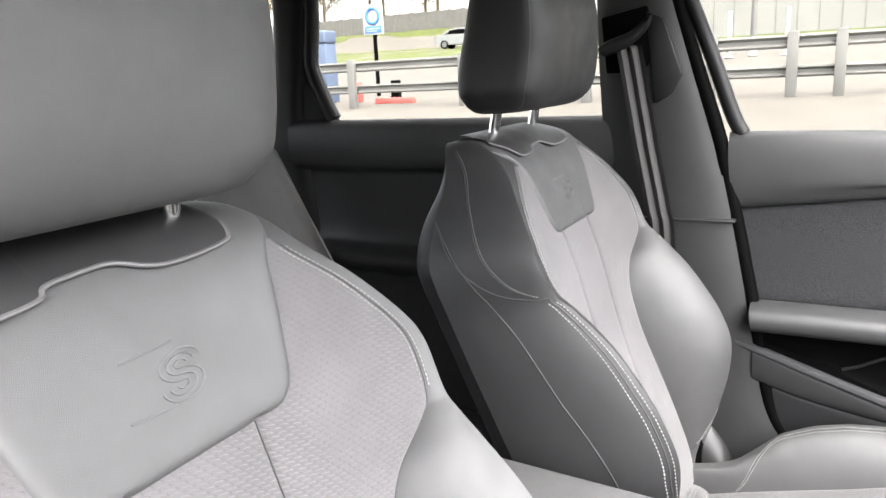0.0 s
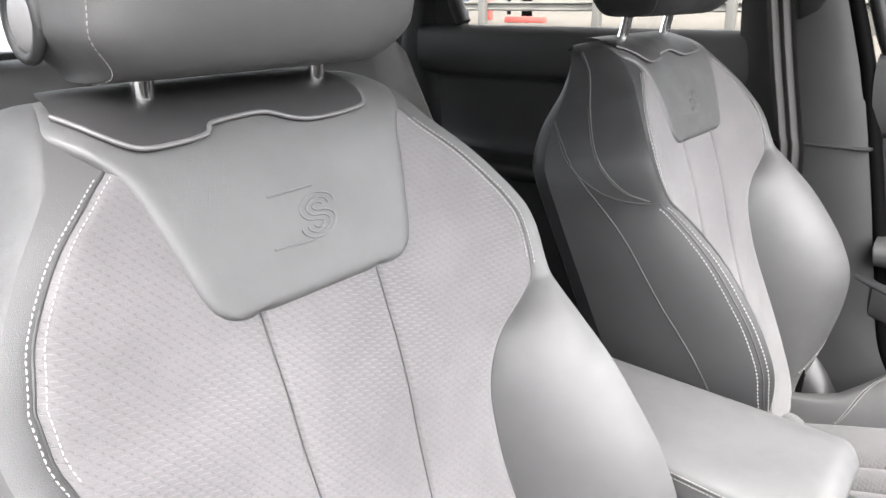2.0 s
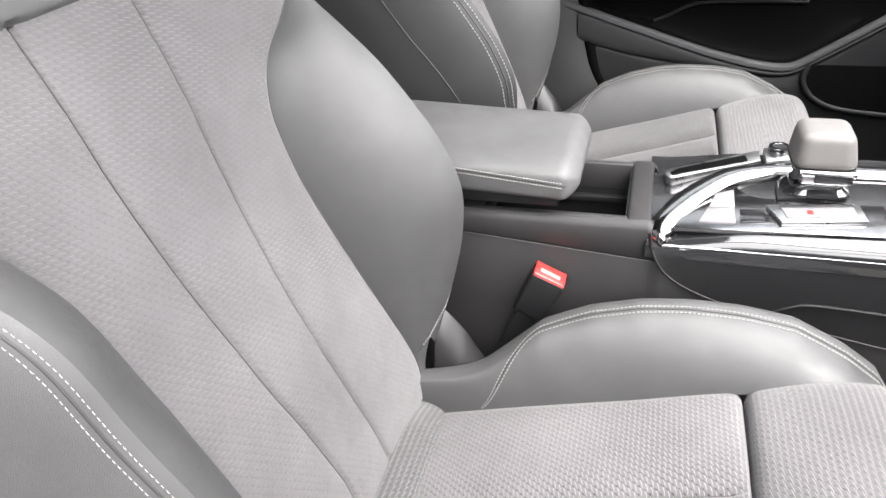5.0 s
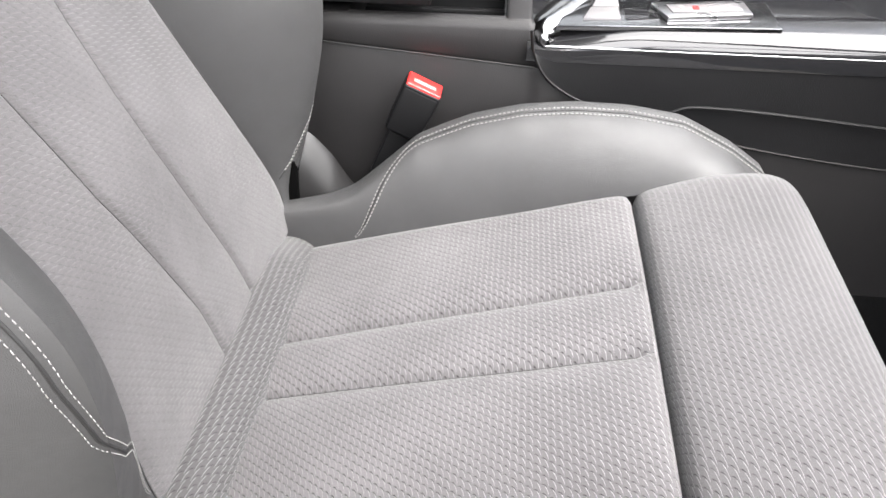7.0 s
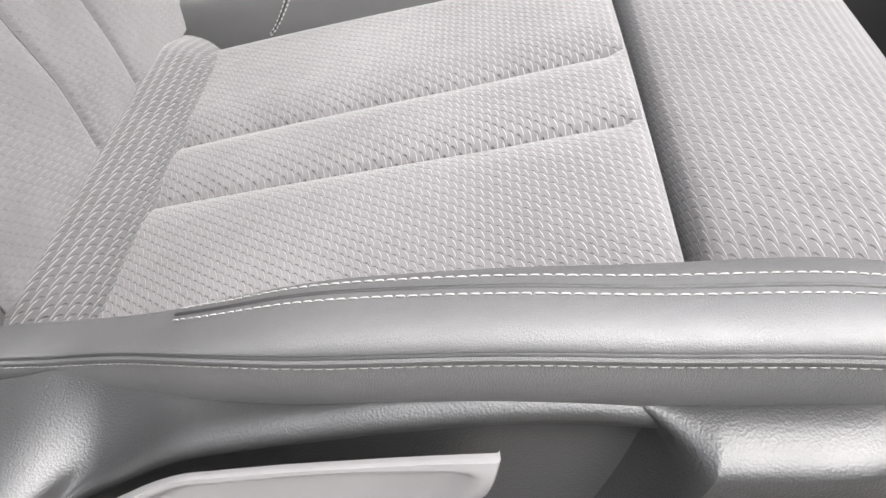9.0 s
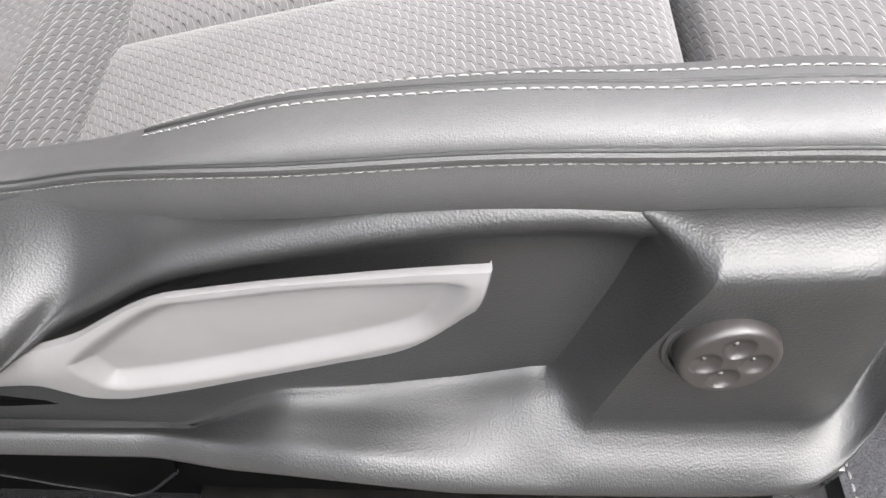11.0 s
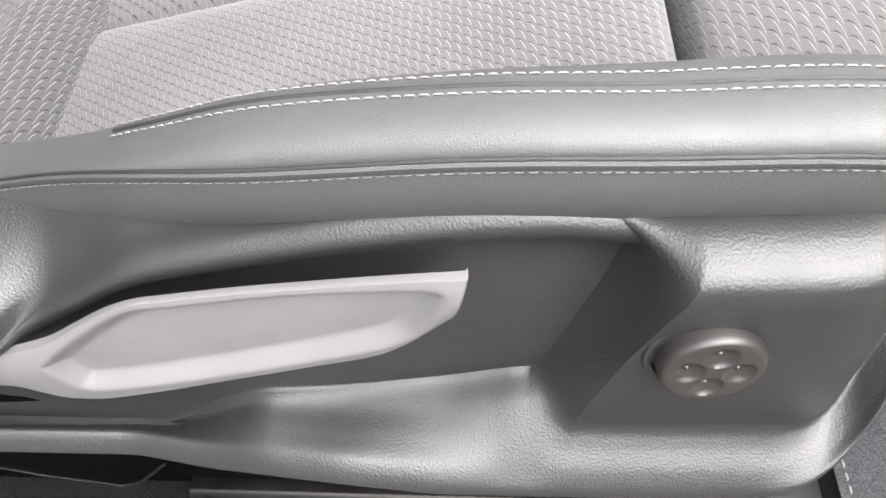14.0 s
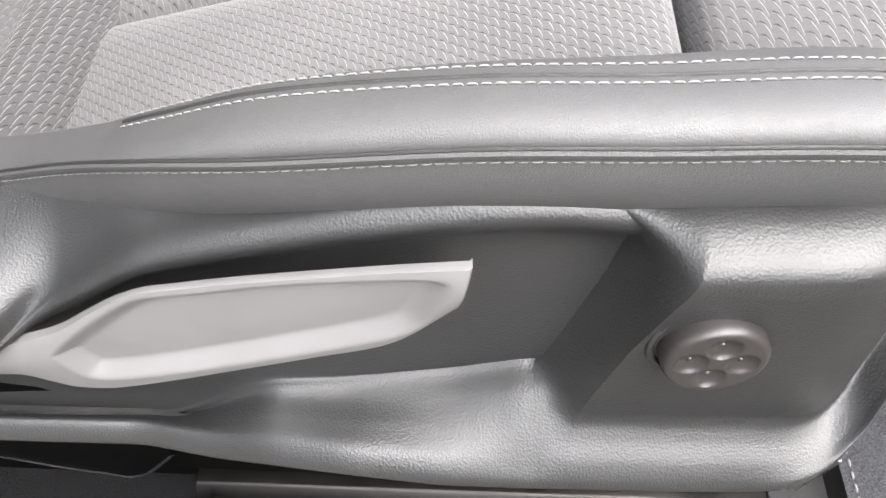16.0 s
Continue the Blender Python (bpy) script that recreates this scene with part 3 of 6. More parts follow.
def emblem(panel):
    """Shallow raised lines: two bars, a short tick and a triple curved stroke between them."""
    def on(y, v):
        return back_at(y, v, front_w(y, row_at(v)) + 0.0049)
    for y0, v0, y1, v1 in ((-0.027, 0.5710, 0.013, 0.5720), (-0.035, 0.5360, -0.002, 0.5342)):
        part("pressed_bar", tube([on(mixed(y0, y1, t), mixed(v0, v1, t)) for t in np.linspace(0, 1, 12)], 0.0010, 6, flat=0.7), PRESSED, panel)
    cy, cv, r = 0.0105, 0.5505, 0.0060
    for d in (-0.0034, 0.0, 0.0034):
        path = []
        for a in np.linspace(5, 270, 24):
            path.append((cy + 1.75 * (r + d) * math.cos(radians(a)), cv + r + (r + d) * math.sin(radians(a))))
        for a in np.linspace(90, -175, 24)[1:]:
            path.append((cy + 1.75 * (r - d) * math.cos(radians(a)), cv - r + (r - d) * math.sin(radians(a))))
        part("pressed_curve", tube([on(y + 0.25 * (v - cv), v) for y, v in path], 0.0009, 6, flat=0.7), PRESSED, panel)


def build_headrest(seat, button_side, hide, drop=0.0):
    """A rounded cushion, its sides stitched to the front, with a release button."""
    # profile: height, front, rear
    prof = [(1.098, -0.262, -0.300), (1.100, -0.236, -0.318), (1.108, -0.216, -0.330), (1.125, -0.203, -0.336), (1.150, -0.196, -0.336), (1.180, -0.193, -0.330), (1.210, -0.193, -0.322), (1.240, -0.196, -0.315), (1.265, -0.203, -0.308), (1.282, -0.214, -0.300), (1.292, -0.232, -0.288), (1.295, -0.255, -0.268)]
    prof = [(z, a, b) for z, a, b in spline(prof, 40)]
    half = 0.134
    rows = []
    for z, xf, xr in prof:
        ring = []
        n = 72
        hw = half * (1 - 0.16 * smooth_step(1.13, 1.098, z) - 0.22 * smooth_step(1.25, 1.296, z))
        mid, depth = (xf + xr) / 2, (xf - xr) / 2
        for i in range(n):
            a = i * math.tau / n
            c, s = math.cos(a), math.sin(a)
            e = 0.42
            ring.append(Vector((mid + depth * math.copysign(abs(c) ** e, c), hw * math.copysign(abs(s) ** e, s), z)))
        rows.append(ring)
    v, f, _ = sheet(rows, loop_cols=True, flip=True)
    f += [tuple(range(72)), tuple(range(39 * 72, 40 * 72))[::-1]]
    head = part("headrest", (v, f), hide, seat, "grey leather headrest on two steel posts", sharp=0)
    head.location = (-drop * 0.27, 0, -drop)
    for s in (-1, 1):
        line, nrm = [], []
        for z, xf, xr in prof[3:37]:
            hw = half * (1 - 0.16 * smooth_step(1.13, 1.098, z) - 0.22 * smooth_step(1.25, 1.296, z))
            mid, depth = (xf + xr) / 2, (xf - xr) / 2
            a = math.radians(68)
            line.append(Vector((mid + depth * math.cos(a) ** 0.42, s * hw * math.sin(a) ** 0.42, z)))
            nrm.append(Vector((0.35, s * 0.94, 0)))
        part("stitching", stitches(line, nrm), THREAD, head, "pale stitching")
    by = button_side * 0.1325
    ringp = [Vector((-0.288 + 0.019 * math.cos(a), by + button_side * 0.001, 1.135 + 0.022 * math.sin(a))) for a in np.linspace(0, math.tau, 33)[:-1]]
    part("button_ring", tube(ringp, 0.004, 10, closed=True), LEATHER_DARK, head)
    bm = bmesh.new()
    bmesh.ops.create_uvsphere(bm, u_segments=24, v_segments=12, radius=1.0, matrix=Matrix.Translation((-0.288, by + button_side * 0.001, 1.135)) @ Matrix.Diagonal((0.016, 0.005, 0.019, 1)))
    part("release_button", bm, LEVER, head, "round grey release button")


# stations along the cushion: x, height of the cloth, crest half width and height, outer seam half width and height
CUSH_KEYS = [
    (-0.100, 0.418, 0.176, 0.474, 0.193, 0.474),
    (-0.058, 0.424, 0.178, 0.484, 0.198, 0.487),
    (0.003, 0.442, 0.182, 0.4995, 0.205, 0.504),
    (0.048, 0.4555, 0.195, 0.521, 0.218, 0.528),
    (0.084, 0.4660, 0.206, 0.543, 0.230, 0.546),
    (0.126, 0.4780, 0.213, 0.563, 0.238, 0.559),
    (0.187, 0.4950, 0.218, 0.577, 0.243, 0.573),
    (0.240, 0.5110, 0.220, 0.5825, 0.245, 0.579),
    (0.313, 0.5310, 0.219, 0.587, 0.245, 0.583),
    (0.367, 0.5450, 0.215, 0.571, 0.241, 0.566),
    (0.406, 0.5470, 0.207, 0.541, 0.235, 0.540),
    (0.425, 0.5370, 0.197, 0.511, 0.224, 0.506),
    (0.432, 0.5070, 0.188, 0.476, 0.214, 0.476),
]
CUSH_ROWS = spline(CUSH_KEYS, 97)
# the inner bolster is lower: height of its crest
INNER = [(-0.10, 0.462), (-0.05, 0.468), (-0.017, 0.475), (0.0, 0.480), (0.013, 0.485), (0.022, 0.490), (0.035, 0.500), (0.05, 0.512), (0.081, 0.537), (0.132, 0.557), (0.181, 0.568), (0.23, 0.572), (0.28, 0.571), (0.33, 0.564), (0.378, 0.542), (0.41, 0.522), (0.425, 0.50), (0.432, 0.465)]


def cush_side(k, side):
    k = np.array(k, float)
    if side > 0:
        k[3] = float(np.interp(k[0], [a for a, _ in INNER], [b for _, b in INNER]))
        k[2] -= 0.008
        k[4] -= 0.004
        k[5] = k[3] - 0.006
    return k


def cush_seam(side, off):
    return lambda x: (0.90 + off) if side < 0 else mixed(0.05, 1.02, smooth_step(0.018, 0.075, x)) + off * smooth_step(0.015, 0.05, x)

CLOTH_HALF = 0.166


def cushion_z(x):
    return float(np.interp(x, [k[0] for k in CUSH_ROWS], [k[1] for k in CUSH_ROWS]))


def cush_edge(k, u):
    """A point (half width, height) of the cushion's leather from the cloth (0) over the crest (1) to the outer seam (2) and the skirt (3)."""
    x, z0, yc, zc, yo, zo = k
    yi, zi = CLOTH_HALF - 0.002, z0 - 0.006
    if u <= 1:
        a = u * math.pi / 2
        y = mixed(yi + (yc - yi) * u, yi + (yc - yi) * (1 - math.cos(a)), 0.5)
        z = mixed(zi + (zc - zi) * u, zi + (zc - zi) * math.sin(a), 0.8)
        return y, z
    if u <= 2:
        a = (u - 1) * math.pi / 2
        return yc + (yo - yc) * math.sin(a), zc - (zc - zo) * (1 - math.cos(a)) + 0.004 * math.sin(2 * a)
    t = u - 2
    return yo + 0.005 * math.sin(t * math.pi) - 0.008 * t, zo - 0.045 * t


def line_on_cushion(side, u, rows, lift=0.0002):
    pts, nrm = [], []
    u0 = u
    for k in rows:
        k = cush_side(k, side)
        u = u0(k[0]) if callable(u0) else u0
        y, z = cush_edge(k, u)
        y2, z2 = cush_edge(k, u + 0.04)
        y1, z1 = cush_edge(k, max(0, u - 0.04))
        t = Vector((y2 - y1, z2 - z1)).normalized()
        n = Vector((0, side * -t.y, t.x))
        if n.z < -0.2:
            n = -n
        pts.append(Vector((k[0], side * y, z)) + n * lift)
        nrm.append(n)
    return pts, nrm


def build_cushion(seat, full):
    # middle cloth with two quilted seams
    grid, uv = [], []
    for x in np.linspace(-0.040, 0.284, 90):
        z0 = cushion_z(x)
        r, q = [], []
        halves = []
        for front in (0.032, 0.043):
            s = mixed(0.031, front, (x + 0.04) / 0.324)
            halves.append(list(np.linspace(0, s - 0.012, 5)) + list(np.linspace(s - 0.010, s + 0.010, 17)) + list(np.linspace(s + 0.013, CLOTH_HALF - 0.013, 11)) + [CLOTH_HALF - w for w in (0.010, 0.007, 0.004, 0.002, 0.0)])
        for y in [-h for h in halves[0][:0:-1]] + halves[1]:
            s = mixed(0.031, 0.032 if y < 0 else 0.043, (x + 0.04) / 0.324)
            j = y / CLOTH_HALF
            z = z0 + 0.003 * (1 - j * j)
            fade = smooth_step(0.284, 0.268, x)
            z -= fade * (0.0050 * math.exp(-(((abs(y) - s) / 0.0030) ** 2)) + 0.0065 * math.exp(-(((abs(y) - s) / 0.013) ** 2)))
            z -= 0.004 * math.exp(-(((1 - abs(j)) * CLOTH_HALF / 0.006) ** 2))
            end = min(0.284 - x, 0.02)
            z -= 0.010 * math.exp(-(end / 0.004)) + 0.004 * math.exp(-((x + 0.04) / 0.006))
            r.append(Vector((x, y, z)))
            q.append((x, y))
        grid.append(r)
        uv.append(q)
    cushion = part("seat_cushion", sheet(grid, uv, flip=True), FABRIC_SEAT if full else FABRIC_SHADED, seat, "pale grey embossed cloth seat with two quilted seams" if full else "grey embossed cloth seat with two quilted seams, darkened for its shade")
    for side in (-1, 1):
        line = []
        for x in np.linspace(-0.030, 0.270, 50):
            s = mixed(0.031, 0.043 if side > 0 else 0.032, (x + 0.04) / 0.324)
            line.append(Vector((x, side * s, cushion_z(x) + 0.003 * (1 - (s / CLOTH_HALF) ** 2) - 0.0112)))
        part("cloth_seam", tube(line, 0.0005, 6), SEAM, cushion)
    # roll of cloth below the backrest
    grid, uv = [], []
    prof = spline([(-0.016, 0.428), (-0.017, 0.440), (-0.022, 0.450), (-0.032, 0.4575), (-0.045, 0.461), (-0.058, 0.460), (-0.070, 0.455), (-0.082, 0.446)], 24)
    run = 0.0
    for i, (x, z) in enumerate(prof):
        run += math.hypot(x - prof[i - 1][0], z - prof[i - 1][1]) if i else 0.0
        r, q = [], []
        for y in np.linspace(-0.166, 0.171, 50):
            r.append(Vector((x, y, z - 0.012 * abs(y / 0.18) ** 8 - 0.013 * smooth_step(0.105, 0.171, y))))
            q.append((run, y))
        grid.append(r)
        uv.append(q)
    part("seat_roll", sheet(grid, uv), FABRIC_ROLL, cushion, "rolled cloth strip below the backrest")
    # sliding thigh rest
    grid, uv = [], []
    prof = [(0.2885, 0.4620), (0.2880, 0.5000), (0.2890, 0.5180), (0.2940, 0.5285), (0.31, 0.5365), (0.345, 0.5485), (0.38, 0.5545), (0.402, 0.5545), (0.418, 0.5480), (0.428, 0.5330), (0.432, 0.5070), (0.431, 0.4670)]
    run = 0.0
    last = None
    for x, z in spline(prof, 60):
        r, q = [], []
        run += 0 if last is None else math.hypot(x - last[0], z - last[1])
        last = (x, z)
        for j in np.linspace(-1, 1, 61):
            y = 0.170 * j
            drop = 0.010 * (abs(j) ** 10)
            r.append(Vector((x, y, z - drop)))
            q.append((run, y))
        grid.append(r)
        uv.append(q)
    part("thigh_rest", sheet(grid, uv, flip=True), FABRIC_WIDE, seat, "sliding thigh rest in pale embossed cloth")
    for side in (-1, 1):
        grid = []
        for k in CUSH_ROWS:
            grid.append([Vector((k[0], side * y, z)) for y, z in (cush_edge(cush_side(k, side), u) for u in np.linspace(0, 3, 55))])
        part("cushion_bolster", sheet(grid, flip=side > 0), LIT_HIDE if side < 0 else LEATHER, cushion, "smooth grey leather bolster")
        first = 28 if side < 0 else 19
        for u in (0.0, 0.22):
            p, n = line_on_cushion(side, cush_seam(side, u if side < 0 else u * 0.8), CUSH_ROWS[first:88])
            part("stitching", stitches(p, n, 0.0042, 0.0037 if side < 0 else 0.0030, 0.00033 if side < 0 else 0.0006), THREAD_SOFT if side < 0 else THREAD, cushion, "pale double stitching")
        p, n = line_on_cushion(side, cush_seam(side, 0.10), CUSH_ROWS[first:90], 0.0001)
        part("seam_cord", tube(p, 0.0009), PIPING, cushion)
        p, n = line_on_cushion(side, 2.0, CUSH_ROWS[4:94], 0.0)
        part("seam_fold", tube([a + Vector((0, 0, -0.0012)) for a in p], 0.0020), LIT_HIDE if side < 0 else LEATHER, cushion)
        part("seam_cord", tube([a + Vector((0, side * 0.0006, 0.0008)) for a in p], 0.0007), PIPING, cushion)
        p, n = line_on_cushion(side, 2.10, CUSH_ROWS[8:94])
        n = [Vector((0, side, 0.25)).normalized()] * len(n)
        part("stitching", stitches(p, n, 0.0040, 0.0034, 0.00025), THREAD_GREY, cushion, "grey stitching")
    part("cushion_base", box(-0.08, 0.41, -0.205, 0.205, 0.33, 0.395, 0.02, 3), DARK, cushion, "black seat pan")
    return cushion


TRIM_TOP = [(-0.10, 0.470), (-0.05, 0.482), (0.0, 0.496), (0.012, 0.500), (0.023, 0.503), (0.037, 0.505), (0.053, 0.507), (0.077, 0.510), (0.113, 0.515), (0.151, 0.522), (0.199, 0.527), (0.245, 0.527), (0.34, 0.531)]
TRIM_LIP = [(-0.05, 0.420), (-0.011, 0.4454), (0.005, 0.4556), (0.0207, 0.4671), (0.036, 0.479), (0.050, 0.4905), (0.0624, 0.4976), (0.0734, 0.5018), (0.0945, 0.5094), (0.1145, 0.5154), (0.1338, 0.5217), (0.1523, 0.5263), (0.170, 0.5307), (0.188, 0.5337), (0.2055, 0.5355), (0.2325, 0.5342), (0.34, 0.534)]
TRIM_SILL = [(-0.05, 0.358), (0.0103, 0.364), (0.039, 0.368), (0.056, 0.380), (0.072, 0.3955), (0.093, 0.412), (0.126, 0.4146), (0.175, 0.423), (0.1988, 0.4308), (0.2055, 0.434), (0.34, 0.434)]
TRIM_FOOT = [(-0.05, 0.370), (0.03, 0.372), (0.068, 0.384), (0.096, 0.397), (0.13, 0.404), (0.206, 0.404), (0.27, 0.4065), (0.295, 0.409), (0.312, 0.413), (0.326, 0.419), (0.338, 0.427), (0.347, 0.441), (0.352, 0.46)]
TRIM_IN = [(-0.05, 0.023), (0.03, 0.023), (0.068, 0.014), (0.096, 0.008), (0.13, 0.003), (0.17, 0.0)]


# the slanted crease between recess and boss: place along the seat by height
E1_Z = [0.385, 0.402, 0.413, 0.4325, 0.4568, 0.4778, 0.497, 0.5161, 0.524, 0.530, 0.5355, 0.542]
E1_X = [0.2150, 0.2145, 0.2095, 0.2083, 0.2173, 0.2240, 0.2285, 0.2315, 0.2325, 0.2318, 0.2300, 0.2200]
E2_Z = [0.395, 0.415, 0.430, 0.470, 0.497, 0.520, 0.540]
E2_X = [0.2240, 0.2245, 0.2258, 0.2305, 0.2345, 0.2400, 0.2460]


DISH = [(0.0166, 0.4500), (0.0285, 0.4640), (0.0494, 0.4850), (0.0627, 0.4950), (0.0750, 0.4985), (0.1144, 0.5090), (0.1500, 0.5150), (0.1655, 0.5165), (0.1682, 0.5120), (0.1655, 0.5010), (0.1565, 0.4830), (0.1310, 0.4685), (0.1059, 0.4570), (0.0780, 0.4450), (0.0516, 0.4350), (0.0265, 0.4290), (0.0195, 0.4390)]


def table(keys, x):
    return float(np.interp(x, [a for a, _ in keys], [b for _, b in keys]))


def build_side_trim(seat, full):
    """The moulded valance along the seat's outer side, with its hand recess."""
    def near_table(keys, x):
        return sum(table(keys, x + d) for d in (-0.006, -0.003, 0.0, 0.003, 0.006)) / 5

    def sections(x):
        top, lip, sill, foot = (near_table(t, x) for t in (TRIM_TOP, TRIM_LIP, TRIM_SILL, TRIM_FOOT))
        ins = near_table(TRIM_IN, x)
        far = smooth_step(0.09, 0.20, x)
        rim = lip + 0.0065
        rec = [(-0.236, top - 0.004), (-0.243, mixed(top, rim, 0.35)), (-0.251, mixed(top, rim, 0.8) + 0.0005), (-0.2575, rim), (-0.2622, lip + 0.004), (-0.2642, lip), (-0.2625, lip - 0.006), (-0.2570, lip - 0.013), (-0.2535, lip - 0.024), (-0.2580, mixed(lip, sill, 0.5)), (-0.2665 + 0.003 * far, sill + 0.007), (-0.270 + 0.005 * far, sill), (-0.278 + 0.4 * ins, sill - 0.003), (-0.291 + 0.75 * ins, mixed(sill, foot, 0.5) + 0.004), (-0.3025 + ins, foot + 0.010), (-0.3095 + ins, foot + 0.003), (-0.308 + ins, foot - 0.003), (-0.291 + ins, foot - 0.004)]
        c = 0.5352 + 0.1 * (x - 0.2376)
        low = 1 - 0.62 * smooth_step(0.295, 0.345, x)
        bos = [(-0.236, top - 0.004), (-0.246, top + 0.007), (-0.257, c + 0.006), (-0.268, c + 0.0075), (-0.278, c + 0.005), (-0.2840, c + 0.001), (-0.2862, c - 0.005), (-0.2866, c - 0.014), (-0.2868, max(0.505, foot + 0.075 * low)), (-0.2870, max(0.490, foot + 0.064 * low)), (-0.2874, max(0.470, foot + 0.052 * low)), (-0.2872, max(0.445, foot + 0.036 * low)), (-0.2880, max(0.430, foot + 0.025 * low)), (-0.2935, max(0.4225, foot + 0.018 * low)), (-0.3030, foot + 0.0110 * low), (-0.3095, foot + 0.003), (-0.308, foot - 0.003), (-0.291, foot - 0.004)]
        return spline(rec, 113), spline(bos, 113), top, lip

    xs = np.linspace(-0.09, 0.352, 222)
    cuts = [sections(x) for x in xs]
    r0, b0 = sections(0.215)[0], sections(0.238)[1]
    e1 = [float(np.interp(r0[i][1], E1_Z, E1_X)) for i in range(113)]
    e2 = [float(np.interp(b0[i][1], E2_Z, E2_X)) for i in range(113)]
    for _ in range(4):
        e1 = [sum(e1[max(0, min(112, i + d))] for d in (-2, -1, 0, 1, 2)) / 5 for i in range(113)]
        e2 = [sum(e2[max(0, min(112, i + d))] for d in (-2, -1, 0, 1, 2)) / 5 for i in range(113)]

    def front_end(z):
        return float(np.interp(z, [0.40, 0.44, 0.48, 0.52, 0.55], [0.352, 0.350, 0.342, 0.334, 0.328]))

    def valance_point(i, x, b):
        s = min(max((x + 0.09) / 0.442 * 221, 0), 220.999)
        k, f = int(s), s - int(s)
        (ra, ba, ta, la), (rb, bb, tb, lb) = cuts[k], cuts[k + 1]
        y, z = (ra[i] * (1 - f) + rb[i] * f) * (1 - b) + (ba[i] * (1 - f) + bb[i] * f) * b
        top, lip = mixed(ta, tb, f), mixed(la, lb, f)
        # swelling over the hinge at the rear, and the front end turned in towards the footwell
        y += 0.014 * smooth_step(0.06, 0.0, x) * smooth_step(top - 0.03, top, z)
        y -= 0.040 * smooth_step(0.022, -0.024, x) * smooth_step(top + 0.002, top - 0.030, z) * smooth_step(lip - 0.012, lip + 0.016, z)
        y += 0.045 * smooth_step(0.300, 0.375, x + 0.352 - front_end(z)) ** 2
        return Vector((x, y, z))

    grid = []
    for t in np.linspace(0, 1, 120):
        grid.append([valance_point(i, mixed(-0.09, e1[i], t), 0.0) for i in range(113)])
    for t in np.linspace(0, 1, 26)[1:]:
        grid.append([valance_point(i, mixed(e1[i], e2[i], t), mixed(t, smooth_step(0, 1, t), 0.15)) for i in range(113)])
    for t in np.linspace(0, 1, 70)[1:]:
        grid.append([valance_point(i, mixed(e2[i], front_end(b0[i][1]), t), 1.0) for i in range(113)])
    trim = part("side_valance", sheet(grid), TRIM, seat, "black grained plastic valance with a hand recess")
    trim.location = (0.015, 0.017, 0.010)
    if not full:
        return trim
    # height lever: a dished paddle on an arm
    top = spline([(-0.06, 0.415), (-0.03, 0.434), (-0.003, 0.453), (0.010, 0.4625), (0.025, 0.4734), (0.040, 0.4867), (0.053, 0.4976), (0.0646, 0.5044), (0.076, 0.5078), (0.100, 0.5141), (0.126, 0.5196), (0.151, 0.5245), (0.1763, 0.5281)], 150)
    low = spline([(-0.07, 0.398), (-0.045, 0.409), (-0.019, 0.4183), (-0.007, 0.4223), (0.0017, 0.4201), (0.0098, 0.4152), (0.023, 0.4146), (0.034, 0.4173), (0.0584, 0.4271), (0.0854, 0.4395), (0.119, 0.4548), (0.150, 0.4705), (0.1735, 0.500)], 150)
    rim = [np.array(p) for p in spline(DISH + DISH[:1], 84)[:-1]]
    rim2 = np.array(rim[1:] + rim[:1]) - np.array(rim)
    rim = np.array(rim)

    def into_dish(x, z):
        """How far a point lies inside the outline of the dish; negative outside."""
        d = np.array((x, z)) - rim
        t = np.clip((d * rim2).sum(1) / np.maximum((rim2 ** 2).sum(1), 1e-12), 0, 1)
        near = float(np.sqrt(((d - rim2 * t[:, None]) ** 2).sum(1).min()))
        up = (rim[:, 1] > z) != (rim[:, 1] + rim2[:, 1] > z)
        cross = up & (x < rim[:, 0] + rim2[:, 0] * (z - rim[:, 1]) / np.where(np.abs(rim2[:, 1]) < 1e-9, 1e-9, rim2[:, 1]))
        return near if int(cross.sum()) % 2 else -near

    grid = []
    for i in range(150):
        a, b = np.array(top[i]) - np.array((0, 0.0035)), np.array(low[i])
        row = []
        s = i / 149
        for t, back in [(0.03, 0.0045), (0.012, 0.0025), (0.002, 0.0008)] + [(t, 0.0) for t in np.linspace(0, 1, 81)] + [(1.003, 0.0012), (1.006, 0.004), (1.008, 0.008)]:
            x, z = a + (b - a) * t
            deep = into_dish(x, z) if 0 <= t <= 1 else -1.0
            bulge = 0.0022 * (1 - (2 * t - 1) ** 2) if 0 <= t <= 1 else 0
            dish = 0.0064 * smooth_step(-0.0030, 0.0075, deep)
            y = -0.2765 - bulge + dish + back + 0.006 * smooth_step(0.35, 0.0, s)
            row.append(Vector((x, y, z)))
        grid.append(row)
    tip = [p + Vector((0.0008, 0.0012, 0)) for p in grid[-1]]
    grid += [tip]
    part("height_lever", sheet(grid, flip=True), LEVER, trim, "dished satin grey height lever")
    # lumbar switch: a round button with four dimples in a shallow cup
    face = Matrix.Translation((0.2592, -0.2866, 0.5000)) @ (Vector((0.03, -0.985, 0.14)).to_track_quat("Z", "Y").to_matrix().to_4x4())
    cup = []
    for r, h in ((0.0225, -0.003), (0.0214, 0.0006), (0.0203, 0.0012), (0.0192, 0.0007), (0.0184, -0.003), (0.0180, -0.006)):
        cup.append([face @ Vector((r * math.cos(a), r * math.sin(a), h)) for a in np.linspace(0, math.tau, 49)[:-1]])
    part("switch_cup", sheet(cup, loop_cols=True), TRIM, trim)
    rows = []
